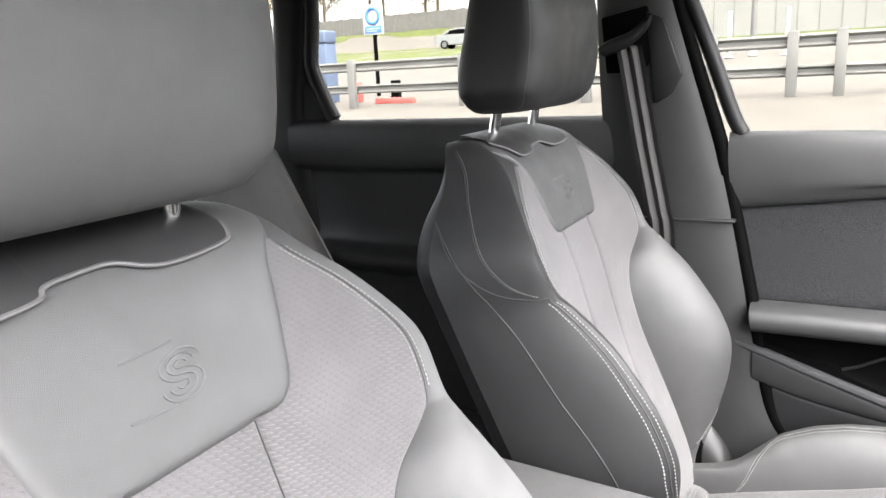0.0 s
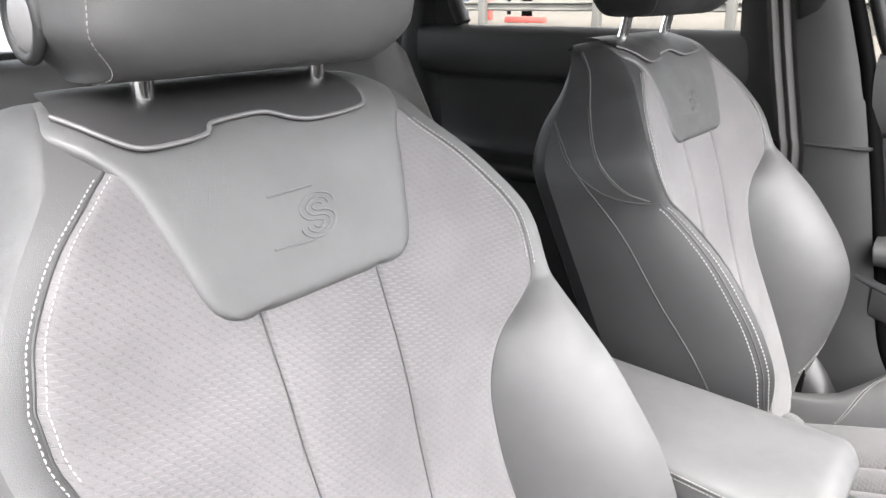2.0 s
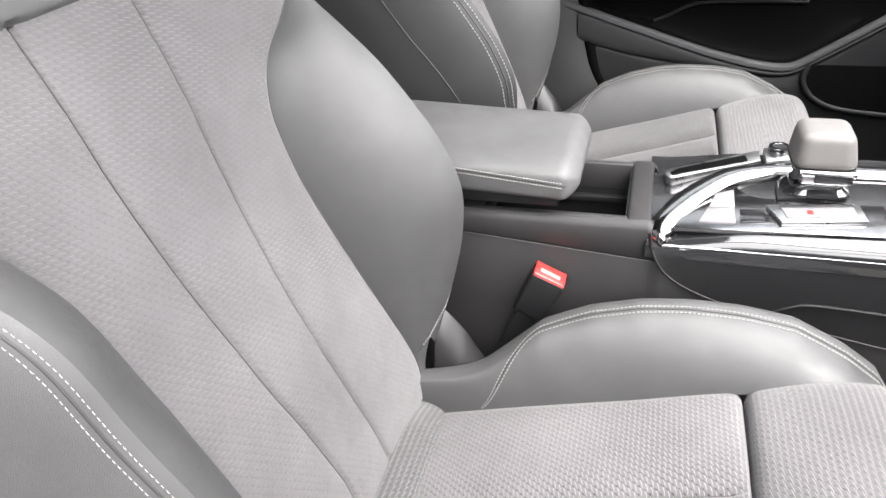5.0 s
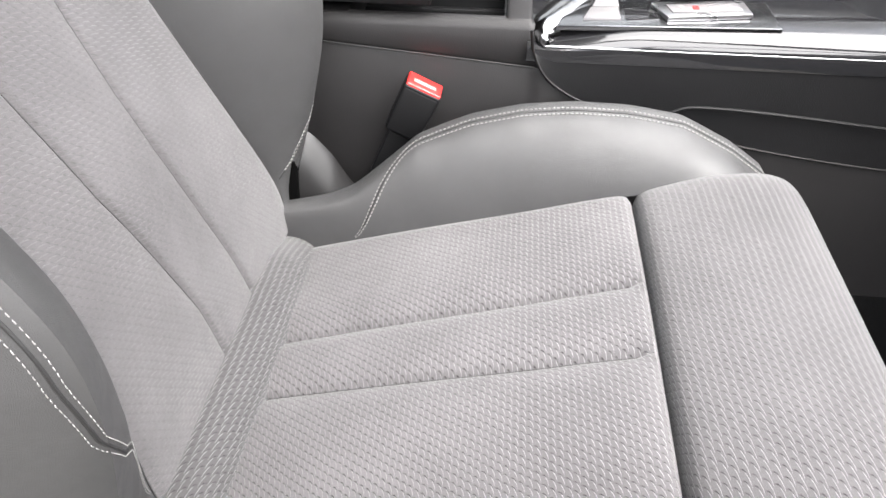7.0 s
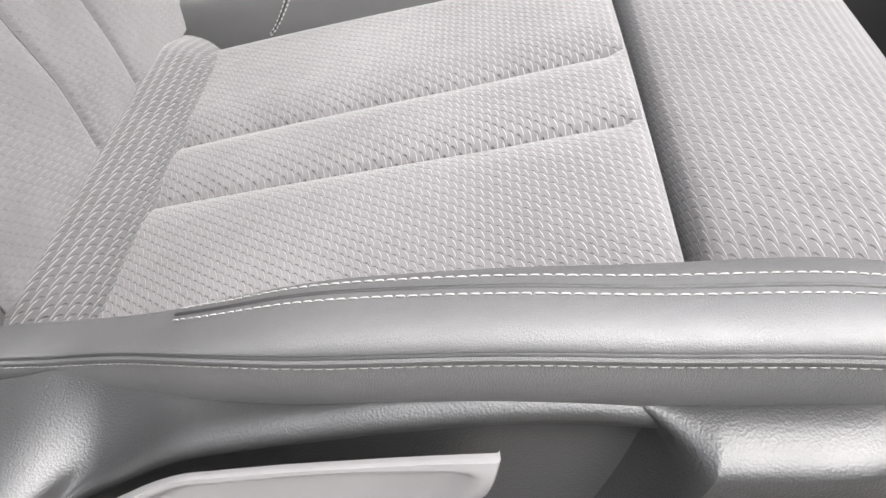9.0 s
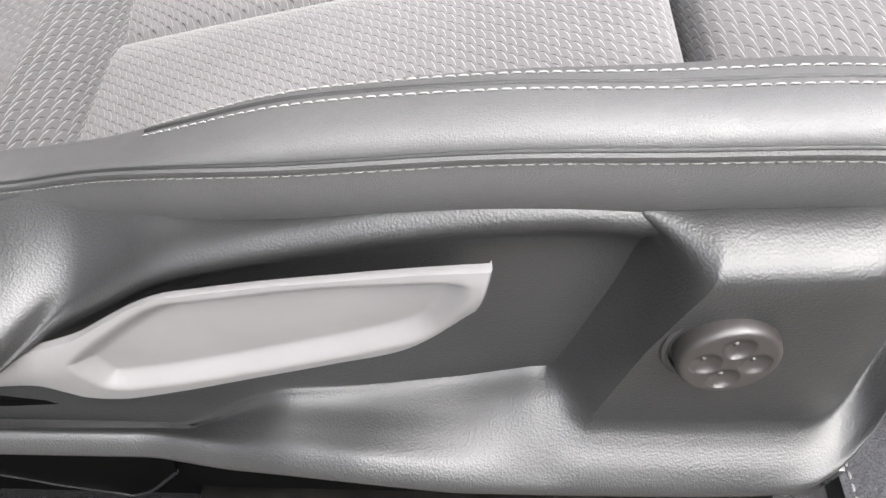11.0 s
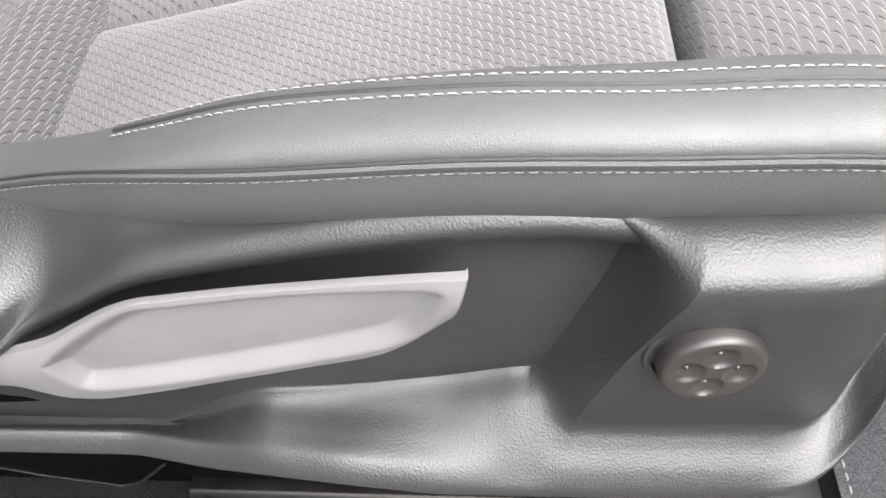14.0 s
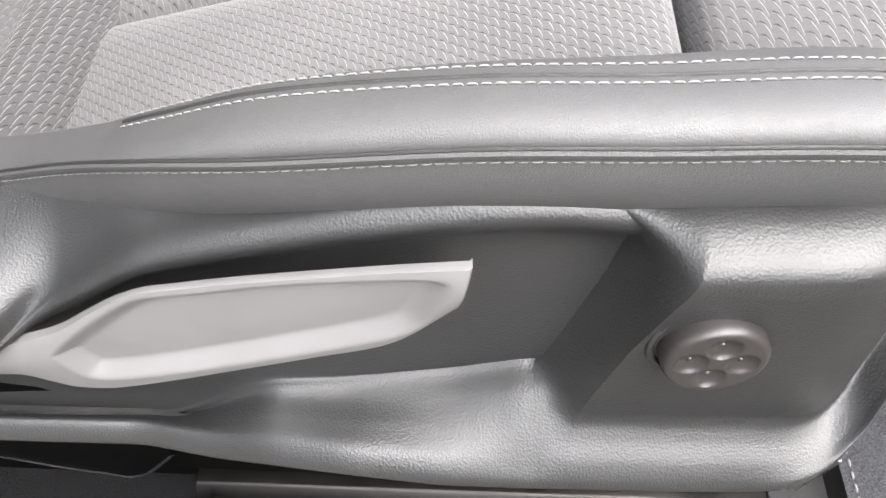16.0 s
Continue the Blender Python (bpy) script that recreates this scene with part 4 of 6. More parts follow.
    for r, h in [(0.0178, -0.006), (0.0178, 0.0030), (0.0177, 0.0052), (0.0173, 0.0068), (0.0166, 0.0078)] + [(r, 0.0082) for r in np.linspace(0.0156, 0.0002, 34)]:
        ring = []
        for a in np.linspace(0, math.tau, 121)[:-1]:
            x, y = r * math.cos(a), r * math.sin(a)
            d = min(math.hypot(x - 0.0086 * math.cos(b), y - 0.0086 * math.sin(b)) for b in (0.0, 1.571, 3.142, 4.712))
            hh = h
            if h > 0.0081 and d < 0.0056:
                hh -= 0.0024 * (1 - (d / 0.0056) ** 2) ** 0.7
            if h > 0.0081 and d < 0.0009:
                hh += 0.0006
            ring.append(face @ Vector((x, y, hh)))
        rows.append(ring)
    part("lumbar_switch", sheet(rows, loop_cols=True), KNOB, trim, "round bronze-grey lumbar switch with four dimples")
    return trim


def build_rail(seat, y, front=0.432):
    rail = part("seat_rail", prism([(y - 0.020, 0.212), (y - 0.020, 0.254), (y - 0.012, 0.261), (y + 0.012, 0.261), (y + 0.020, 0.254), (y + 0.020, 0.212)], "x", 0.035 if y < 0 else -0.20, front, 0.0015), STEEL, seat, "dark steel slide rail")
    part("rail_end", prism([(y - 0.022, 0.200), (y - 0.022, 0.256), (y - 0.012, 0.2635), (y + 0.012, 0.2635), (y + 0.022, 0.256), (y + 0.022, 0.200)], "x", front - 0.035, front + 0.004, 0.002), DARK, rail, "black plastic end cap")
    if y < 0:
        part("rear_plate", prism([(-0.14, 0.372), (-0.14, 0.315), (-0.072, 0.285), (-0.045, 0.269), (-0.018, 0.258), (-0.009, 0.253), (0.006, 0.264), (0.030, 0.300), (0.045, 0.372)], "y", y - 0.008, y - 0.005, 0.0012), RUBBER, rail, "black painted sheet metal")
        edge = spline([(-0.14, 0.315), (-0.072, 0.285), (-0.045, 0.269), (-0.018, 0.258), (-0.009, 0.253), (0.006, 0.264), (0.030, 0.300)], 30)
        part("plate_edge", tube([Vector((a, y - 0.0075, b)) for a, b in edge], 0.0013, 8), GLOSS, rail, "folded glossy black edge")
        # Added sheet: paints the deep shade under the valance
        part("rail_shade_sheet", box(-0.20, front - 0.07, y + 0.010, y + 0.014, 0.20, 0.375, 0.0), RUBBER, rail, "added black sheet in place of the shade behind the rail")
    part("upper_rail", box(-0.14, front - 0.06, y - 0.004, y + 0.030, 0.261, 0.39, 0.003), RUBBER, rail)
    part("rail_bolt", tube([Vector((front - 0.060, y + 0.004, 0.296)), Vector((front - 0.060, y - 0.012, 0.296))], 0.011, 12), STEEL, rail)
    part("rail_bracket", box(front - 0.042, front - 0.014, y - 0.004, y + 0.02, 0.262, 0.322, 0.002), SATIN, rail, "bare metal bracket")


def build_seat(name, label, y, valance_side, full):
    seat = thing(name, label, "car seat", (0, y, 0), "front seats")
    build_back(seat, full)
    # Darker leather on the passenger's headrest paints in its shade
    build_headrest(seat, -1 if full else 1, LIT_HIDE if full else LEATHER_DARK, 0.020 if full else 0.0)
    build_cushion(seat, full)
    if valance_side < 0:
        build_side_trim(seat, full)
    # hinge cover on the inner side between backrest and cushion
    cov = spline([(-0.037, 0.532), (-0.029, 0.526), (-0.021, 0.517), (-0.0085, 0.501), (0.001, 0.484), (0.012, 0.466)], 40)
    rows = [[Vector((x - 0.012 * t * t, (0.2275 - 0.030 * math.sin(t * math.pi * 0.5) - 0.004 * math.sin(t * math.pi)), mixed(z, 0.440, t ** 1.3))) for t in np.linspace(0, 1, 16)] for x, z in cov]
    part("hinge_cover", sheet(rows, flip=True), HINGE, seat, "satin dark grey hinge cover")
    # Added black filler that stands in for shade in the gap
    part("hinge_gap_sheet", box(-0.090, -0.040, 0.192, 0.204, 0.40, 0.515, 0.002), RUBBER, seat, "added black filler for the shade of the hinge gap")
    part("hinge_bolt", tube([Vector((-0.046, 0.216, 0.497)), Vector((-0.046, 0.236, 0.497))], 0.008, 14), RUBBER, seat)
    for s in (-1, 1):
        build_rail(seat, -0.243 if s < 0 else 0.2)
    return seat


build_seat("driver_seat", "grey leather and embossed cloth sports seat with pale stitching", 0.0, -1, True)
build_seat("passenger_seat", "grey leather and cloth sports seat beyond the centre console", 0.742, 0, False)

# ---- car interior ----
MID = 0.371  # the car's middle plane
GREY = plastic("door_plastic", (0.027, 0.027, 0.0278), 0.5, 900.0, 0.0002, 0.35)
INSERT_LIGHT = metal("brushed_strip", (0.07, 0.07, 0.072), 0.45)


def glass_material(name, tint):
    m, nt, p = nodes_of(name)
    p.inputs["Base Color"].default_value = (*tint, 1)
    p.inputs["Transmission Weight"].default_value = 1.0
    p.inputs["Roughness"].default_value = 0.0
    p.inputs["IOR"].default_value = 1.1
    return m


GLASS = glass_material("window_glass", (0.53, 0.52, 0.49))


def loft(name, xs, section, material, parent, label="", flip=False):
    return part(name, sheet([[Vector((x, y, z)) for y, z in section(x)] for x in xs], flip=flip), material, parent, label)


floor = tagged(part("floor", box(-1.7, 1.5, -0.31, 1.10, 0.15, 0.20, 0.0), CARPET), "dark carpeted car floor", "floor", kind="structure")
tunnel = tagged(part("tunnel", prism([(0.25, 0.19), (0.275, 0.32), (0.32, 0.36), (0.42, 0.36), (0.465, 0.32), (0.49, 0.19)], "x", -1.2, 1.3, 0.01), CARPET), "carpeted transmission tunnel under the console", "tunnel", kind="structure")

# centre console
con = thing("centre_console", "grey centre console with storage box, chrome trim and gear selector", "console")
RIM = 0.625


def console_section(side):
    def section(x):
        drop = smooth_step(0.184, 0.200, x)
        top = RIM - 0.028 * drop
        half = 0.077 + 0.004 * drop
        seam = 0.598 - 0.085 * (x + 0.02) if x < 0.2 else 0.58 - 0.012 * smooth_step(0.2, 0.5, x)
        seam = min(seam, top - 0.012)
        pts = [(half - 0.012, top - 0.001), (half - 0.006, top), (half - 0.001, top - 0.003), (half + 0.002, top - 0.009), (half + 0.005, seam + 0.003), (half + 0.0035, seam), (half + 0.006, seam - 0.004), (half + 0.009, 0.50), (half + 0.012, 0.42), (half + 0.016, 0.22)]
        return [(MID + side * a, b) for a, b in pts]
    return section


xs = list(np.linspace(-0.30, 0.15, 16)) + list(np.linspace(0.16, 0.24, 24)) + list(np.linspace(0.25, 0.95, 20))
for side in (-1, 1):
    loft("console_side", xs, console_section(side), SOFT, con, "soft grey side panel", side > 0)
crease = spline([(-0.22, 0.6155), (-0.10, 0.6053), (0.02, 0.5951), (0.10, 0.5883), (0.16, 0.5832), (0.19, 0.5806)], 40)
part("side_crease", tube([Vector((x, MID - 0.0835, z)) for x, z in crease], 0.0010, 8), SOFT, con)
# lower fairing that sweeps forward below the deck
rib = spline([(0.1845, 0.622), (0.188, 0.600), (0.199, 0.578), (0.217, 0.562), (0.245, 0.548), (0.30, 0.529), (0.36, 0.517), (0.44, 0.502), (0.56, 0.488), (0.80, 0.47)], 60)
part("console_rib", tube([Vector((x, MID - 0.0905, z)) for x, z in rib], 0.0022, 10, flat=0.6), SOFT, con)
low = [[Vector((x, MID - 0.0915 + 0.004 * t, mixed(z, mixed(0.600, 0.592, s / 59), t))) for t in np.linspace(0, 1, 8)] for s, (x, z) in enumerate(rib)]
part("console_fairing", sheet(low, flip=True), DARK, con, "dark fairing below the gear deck")
part("pocket_edge", tube([Vector((x, MID - 0.094, z)) for x, z in spline([(0.31, 0.532), (0.335, 0.546), (0.36, 0.551), (0.45, 0.546), (0.62, 0.530)], 30)], 0.0018, 8), DARK, con)
# rim and well of the storage box
part("box_rim", box(-0.30, 0.0, MID - 0.072, MID + 0.072, 0.590, RIM - 0.001, 0.003), SOFT, con)
part("box_rim", box(0.0, 0.160, MID - 0.073, MID - 0.062, 0.59, RIM + 0.0005, 0.003), SOFT, con)
part("box_rim", box(0.0, 0.160, MID + 0.062, MID + 0.073, 0.59, RIM + 0.0005, 0.003), SOFT, con)
part("box_rim", box(0.159, 0.185, MID - 0.0735, MID + 0.077, 0.56, RIM + 0.0008, 0.004, 4), SOFT, con)
for y0, y1 in ((MID - 0.066, MID - 0.0625), (MID + 0.0625, MID + 0.066)):
    part("box_wall", box(-0.05, 0.163, y0, y1, 0.50, RIM - 0.006, 0.0), DARK, con)
part("box_wall", box(0.157, 0.161, MID - 0.064, MID + 0.064, 0.50, RIM - 0.004, 0.0), DARK, con)
part("box_ledge", box(-0.04, 0.158, MID - 0.063, MID - 0.058, 0.575, 0.583, 0.001), DARK, con)
part("box_ledge", box(-0.04, 0.158, MID + 0.054, MID + 0.063, 0.575, 0.583, 0.001), DARK, con)
part("box_floor", box(-0.05, 0.163, MID - 0.066, MID + 0.066, 0.515, 0.52, 0.0), DARK, con)

# padded armrest: a rounded pad with one long seam
arm_rows = []
for i, x in enumerate([-0.245 + 0.351 * (0.5 - 0.5 * math.cos(math.pi * t)) for t in np.linspace(0, 1, 50)]):
    d = min(x + 0.245, 0.106 - x)
    inset = 0.020 * (1 - min(d / 0.020, 1)) ** 2.2
    sec = []
    n = 56
    rise = -0.045 * (x - 0.03)
    for k in range(n):
        a = k * math.tau / n
        c, s = math.cos(a), math.sin(a)
        sy = math.copysign(abs(c) ** 0.34, c)
        sz = math.copysign(abs(s) ** 0.42, s)
        half_z = (0.0215 if s > 0 else 0.0205) - inset * 0.75
        crown = 0.0035 * (1 - sy * sy) if s > 0 else 0
        sec.append(Vector((x, MID + 0.0005 + (0.0870 - inset) * sy, 0.6665 + rise + half_z * sz + crown)))
    arm_rows.append(sec)
v, f, _ = sheet(arm_rows, loop_cols=True, flip=True)
f += [tuple(range(56)), tuple(range(49 * 56, 50 * 56))[::-1]]
arm = part("armrest", (v, f), LIT_ARM_HIDE, con, "padded grey leather armrest with a stitched side", sharp=0)
for off in (0.0, 0.0055):
    p = [Vector((x, MID - 0.0868, 0.6695 - off - 0.10 * (x - 0.10))) for x in np.linspace(-0.22, 0.090, 70)]
    part("stitching", stitches(p, [Vector((0, -1, 0.15))] * 70, 0.0036, 0.0029, 0.0006), THREAD, arm, "pale double stitching")
part("seam_cord", tube([Vector((x, MID - 0.0865, 0.66675 - 0.10 * (x - 0.10))) for x in np.linspace(-0.235, 0.094, 60)], 0.0007, 6), PIPING, arm)
part("armrest_base", box(-0.235, 0.085, MID - 0.076, MID + 0.076, 0.636, 0.652, 0.003), DARK, arm)
part("armrest_hinge", box(-0.315, -0.225, MID - 0.083, MID + 0.083, 0.60, 0.668, 0.016, 5), LEATHER_DARK, con, "dark hinge block behind the armrest")

# gear deck
deck_rows = []
for x in np.linspace(0.181, 0.95, 70):
    base = RIM - 0.012 + 0.010 * smooth_step(0.19, 0.30, x)
    deck_rows.append([Vector((x, MID + y, z)) for y, z in ((-0.0885, 0.590), (-0.0880, 0.602), (-0.0835, base - 0.008), (-0.0780, base - 0.004), (-0.02, base), (0.04, base + 0.003), (0.118, base), (0.124, base - 0.012), (0.124, 0.58))])
part("gear_deck", sheet(deck_rows, flip=True), GLOSS, con, "black gloss deck round the gear selector")
arc = spline([(0.201, MID - 0.0865, 0.609), (0.198, MID - 0.080, 0.616), (0.1985, MID - 0.068, 0.622), (0.208, MID - 0.046, 0.626), (0.224, MID - 0.016, 0.629), (0.248, MID + 0.017, 0.631), (0.276, MID + 0.043, 0.633), (0.314, MID + 0.060, 0.633), (0.36, MID + 0.068, 0.632), (0.50, MID + 0.072, 0.631)], 80)
wide = []
for i, p in enumerate(arc):
    q = arc[min(i + 1, 79)] - arc[max(i - 1, 0)]
    side = np.array([q[1], -q[0], 0]) / max(math.hypot(q[0], q[1]), 1e-6)
    w = 0.013 * smooth_step(0, 18, i) + 0.003
    wide.append([Vector(p + side * (w * t) + np.array([0, 0, h])) for t, h in ((-1.0, -0.006), (-0.9, -0.001), (-0.45, 0.0022), (0, 0.0028), (0.45, 0.0012), (0.9, -0.003), (1.0, -0.008))])
part("chrome_hoop", sheet(wide), CHROME, con, "broad polished chrome hoop")
part("chrome_strip", tube([Vector((x, MID - 0.0855, 0.6045)) for x in np.linspace(0.197, 0.95, 40)], 0.0017, 12), CHROME, con, "thin polished chrome strip")
base_z = RIM - 0.001
plate = part("selector_plate", prism([(0.208, MID - 0.078), (0.216, MID - 0.050), (0.236, MID - 0.012), (0.260, MID + 0.016), (0.285, MID + 0.032), (0.325, MID + 0.044), (0.425, MID + 0.048), (0.425, MID - 0.066)], "z", base_z - 0.006, base_z, 0.0012), PLATE, con, "bright reflecting selector plate")
part("drive_button", prism([(0.234, MID - 0.064), (0.243, MID - 0.034), (0.271, MID - 0.030), (0.271, MID - 0.060)], "z", base_z - 0.002, base_z + 0.0022, 0.0008), LEVER, plate, "grey push button")
part("drive_button", prism([(0.245, MID - 0.031), (0.253, MID + 0.001), (0.273, MID + 0.014), (0.272, MID - 0.028)], "z", base_z - 0.002, base_z + 0.0022, 0.0008), LEVER, plate, "grey push button")
part("blank_panel", prism([(0.276, MID - 0.060), (0.2765, MID - 0.031), (0.301, MID - 0.027), (0.310, MID - 0.053)], "z", base_z - 0.002, base_z + 0.0015, 0.0006), GLOSS, plate)
shift = part("shift_gate", prism([(0.317, MID - 0.002), (0.318, MID + 0.036), (0.395, MID + 0.055), (0.394, MID + 0.016)], "z", base_z, base_z + 0.004, 0.0015), DARK, plate, "dark rubber gate")
ind = part("gear_display", prism([(0.316, MID - 0.060), (0.304, MID - 0.022), (0.398, MID - 0.007), (0.401, MID - 0.044)], "z", base_z, base_z + 0.005, 0.0012), SATIN, plate)
part("display_strip", prism([(0.322, MID - 0.050), (0.318, MID - 0.030), (0.390, MID - 0.018), (0.392, MID - 0.038)], "z", base_z + 0.004, base_z + 0.0062, 0.0004), LEVER, ind)
part("display_lamp", box(0.343, 0.349, MID - 0.041, MID - 0.032, base_z + 0.0055, base_z + 0.0068, 0.0008), RED, ind, "small red marker lamp")
for x in (0.330, 0.358, 0.378):
    part("display_mark", box(x, x + 0.004, MID - 0.040, MID - 0.032, base_z + 0.0055, base_z + 0.0066, 0.0004), THREAD, ind)

# lever
lev = part("gear_lever", tube([Vector((0.358, MID + 0.028, base_z)), Vector((0.362, MID + 0.030, 0.662))], 0.012, 16), DARK, con, "short gear lever")
bm = bmesh.new()
bmesh.ops.create_cube(bm, size=1.0)
bmesh.ops.bevel(bm, geom=list(bm.edges), offset=0.27, segments=6, profile=0.6, affect="EDGES")
for vert in bm.verts:
    c = vert.co
    top = 0.5 + c.z
    vert.co = Vector((0.3600 + c.x * 0.064 * mixed(1.06, 0.84, top) - 0.002 * top, MID + 0.032 + c.y * 0.064 * mixed(1.0, 0.86, top), 0.6800 + c.z * 0.042))
grip = part("gear_knob", bm, KNOB_HIDE, lev, "pale grey leather gear knob", sharp=0)
part("knob_collar", box(0.3285, 0.3925, MID - 0.002, MID + 0.064, 0.6535, 0.6615, 0.0035, 4), CHROME, grip, "polished metal collar")
part("collar_window", box(0.350, 0.388, MID - 0.0045, MID + 0.001, 0.6480, 0.6585, 0.0015, 2), GLOSS, grip, "black gloss window")
part("collar_foot", box(0.337, 0.386, MID + 0.002, MID + 0.056, 0.6430, 0.6545, 0.003, 3), SATIN, grip)
part("knob_ring", tube([Vector((0.3315, MID - 0.002, 0.6575)), Vector((0.3300, MID - 0.0055, 0.6585))], 0.0055, 16), GLOSS, grip, "black side button")
part("knob_jewel", tube([Vector((0.3300, MID - 0.0050, 0.6585)), Vector((0.3296, MID - 0.0062, 0.6588))], 0.0022, 12), CHROME, grip)
rows = []
for f in np.linspace(0, 1, 8):
    c0 = (mixed(0.356, 0.3605, f), MID + mixed(0.026, 0.030, f))
    hx, hy = mixed(0.036, 0.020, f) + 0.0015 * math.sin(f * 12), mixed(0.024, 0.017, f) + 0.0015 * math.sin(f * 12)
    rows.append([Vector((c0[0] + hx * math.copysign(abs(math.cos(a)) ** 0.5, math.cos(a)), c0[1] + hy * math.copysign(abs(math.sin(a)) ** 0.5, math.sin(a)), mixed(base_z + 0.003, 0.646, f))) for a in np.linspace(0, math.tau, 33)[:-1]])
part("gaiter", sheet(rows, loop_cols=True), GLOSS, lev, "black folded gaiter")

# key tray with its rubber mat, and the volume wheel
tray = part("key_tray", prism([(0.1965, MID + 0.046), (0.199, MID + 0.034), (0.205, MID + 0.0305), (0.2474, MID + 0.0562), (0.3085, MID + 0.0920), (0.3080, MID + 0.1230), (0.2448, MID + 0.0825), (0.203, MID + 0.0570)], "z", 0.616, 0.6275, 0.0015), SATIN, con, "narrow aluminium tray frame")
part("tray_mat", prism([(0.2025, MID + 0.0425), (0.2065, MID + 0.0370), (0.2935, MID + 0.0880), (0.2905, MID + 0.1035), (0.2118, MID + 0.0555)], "z", 0.625, 0.6284, 0.0006), RUBBER, tray, "black rubber mat")
part("tray_plate", prism([(0.312, MID + 0.078), (0.37, MID + 0.090), (0.37, MID + 0.122), (0.312, MID + 0.116)], "z", 0.618, 0.634, 0.001), SATIN, con)
wheel = [[Vector((0.328 + r * math.cos(a), MID + 0.104 + r * math.sin(a), z)) for a in np.linspace(0, math.tau, 33)[:-1]] for r, z in ((0.0125, 0.633), (0.0125, 0.641), (0.0118, 0.6425), (0.0085, 0.6425), (0.0078, 0.6412), (0.0005, 0.6412))]
part("volume_wheel", sheet(wheel, loop_cols=True), CHROME, con, "small bright rotary wheel")
part("volume_cap", tube([Vector((0.328, MID + 0.104, 0.640)), Vector((0.328, MID + 0.104, 0.6418))], 0.0078, 20), DARK, con)

# belt buckles
def belt_buckle(y, label):
    b = thing("belt_buckle", label, "belt buckle", (0.032, y, 0.46), "belt buckles")
    ax = Vector((0.42, 0, 0.907)).normalized()
    ac = Vector((ax.z, 0, -ax.x))
    def at(u, v, w):
        return ax * u + ac * v + Vector((0, w, 0))
    def block(u0, u1, v0, v1, w0, w1, r):
        bm = box(0, 1, 0, 1, 0, 1, 0)
        for vert in bm.verts:
            c = vert.co
            taper = mixed(0.92, 1.0, c.x)
            vert.co = at(mixed(u0, u1, c.x), mixed(v0, v1, c.y) * taper, mixed(w0, w1, c.z))
        bmesh.ops.bevel(bm, geom=list(bm.edges), offset=r, segments=3, profile=0.5, affect="EDGES")
        return bm
    part("housing", block(0.062, 0.118, -0.020, 0.020, -0.014, 0.014, 0.004), DARK, b, "black housing")
    part("press_button", block(0.1140, 0.1215, -0.0188, 0.0188, -0.0128, 0.0128, 0.002), RED, b, "red press button")
    part("button_rim", block(0.1145, 0.1190, -0.0198, 0.0198, -0.0138, 0.0138, 0.002), DARK, b)
    part("button_mark", block(0.1205, 0.1219, -0.012, 0.012, -0.005, 0.001, 0.0004), PINK, b, "pale worn marking")
    part("stalk", block(0.0, 0.068, -0.013, 0.013, -0.005, 0.005, 0.003), DARK, b)
    return b


belt_buckle(0.262, "black seat belt buckle with red button beside the console")

# ---- doors, pillars and shell ----
door = thing("door_1", "closed passenger door with grey padded top, suede insert and bright strip", "car door", (0, 0, 0), kind="structure")
DX = [-0.03 + 1.05 * t for t in np.linspace(0, 1, 60)]


def door_edge(x, z):
    """The rear end of the door leans forward towards its foot."""
    return x + 0.055 * smooth_step(1.02, 0.66, z) * max(0.0, 1 - (x + 0.03) / 0.3)


def door_loft(name, section, material, label="", bend=True):
    rows = []
    for x in DX:
        rows.append([Vector((door_edge(x, z) if bend else x, y, z)) for y, z in spline(section(x), 28)])
    return part(name, sheet(rows, flip=True), material, door, label)


door_loft("door_top", lambda x: [(1.085, 1.026), (1.070, 1.034), (1.052, 1.033), (1.040, 1.022), (1.034, 0.995), (1.034, 0.955), (1.040, 0.925 + 0.11 * x), (1.050, 0.908 + 0.11 * x), (1.064, 0.903 + 0.11 * x)], GREY, "grey padded door top")
door_loft("door_insert", lambda x: [(1.064, 0.905 + 0.11 * x), (1.058, 0.897 + 0.11 * x), (1.056, 0.86), (1.056, 0.78), (1.057, 0.745), (1.062, 0.738)], DOOR_SUEDE, "charcoal suede insert")
door_loft("door_armrest", lambda x: [(1.062, 0.740), (1.050, 0.742), (1.020, 0.741 + 0.06 * smooth_step(0.38, 0.56, x)), (0.998, 0.736 + 0.08 * smooth_step(0.38, 0.56, x)), (0.990, 0.722 + 0.08 * smooth_step(0.38, 0.56, x)), (0.996, 0.704 + 0.07 * smooth_step(0.38, 0.56, x)), (1.020, 0.694 + 0.05 * smooth_step(0.38, 0.56, x)), (1.045, 0.690), (1.056, 0.684)], GREY, "grey padded armrest ledge")
PULL = plastic("grey_pull_strip", (0.016, 0.016, 0.0166), 0.7, spec=0.15)
STRIP_GREY = plastic("pale_strip", (0.034, 0.034, 0.0355), 0.6, spec=0.3)
STRIP = [(-0.08, 0.674), (-0.0496, 0.664), (0.0692, 0.631), (0.1997, 0.5955), (0.317, 0.565), (0.369, 0.5545), (0.408, 0.552), (0.4348, 0.562), (0.50, 0.6045), (0.5485, 0.6375), (0.62, 0.685)]


def strip_z(x):
    return float(np.interp(x, [a for a, _ in STRIP], [b for _, b in STRIP]))


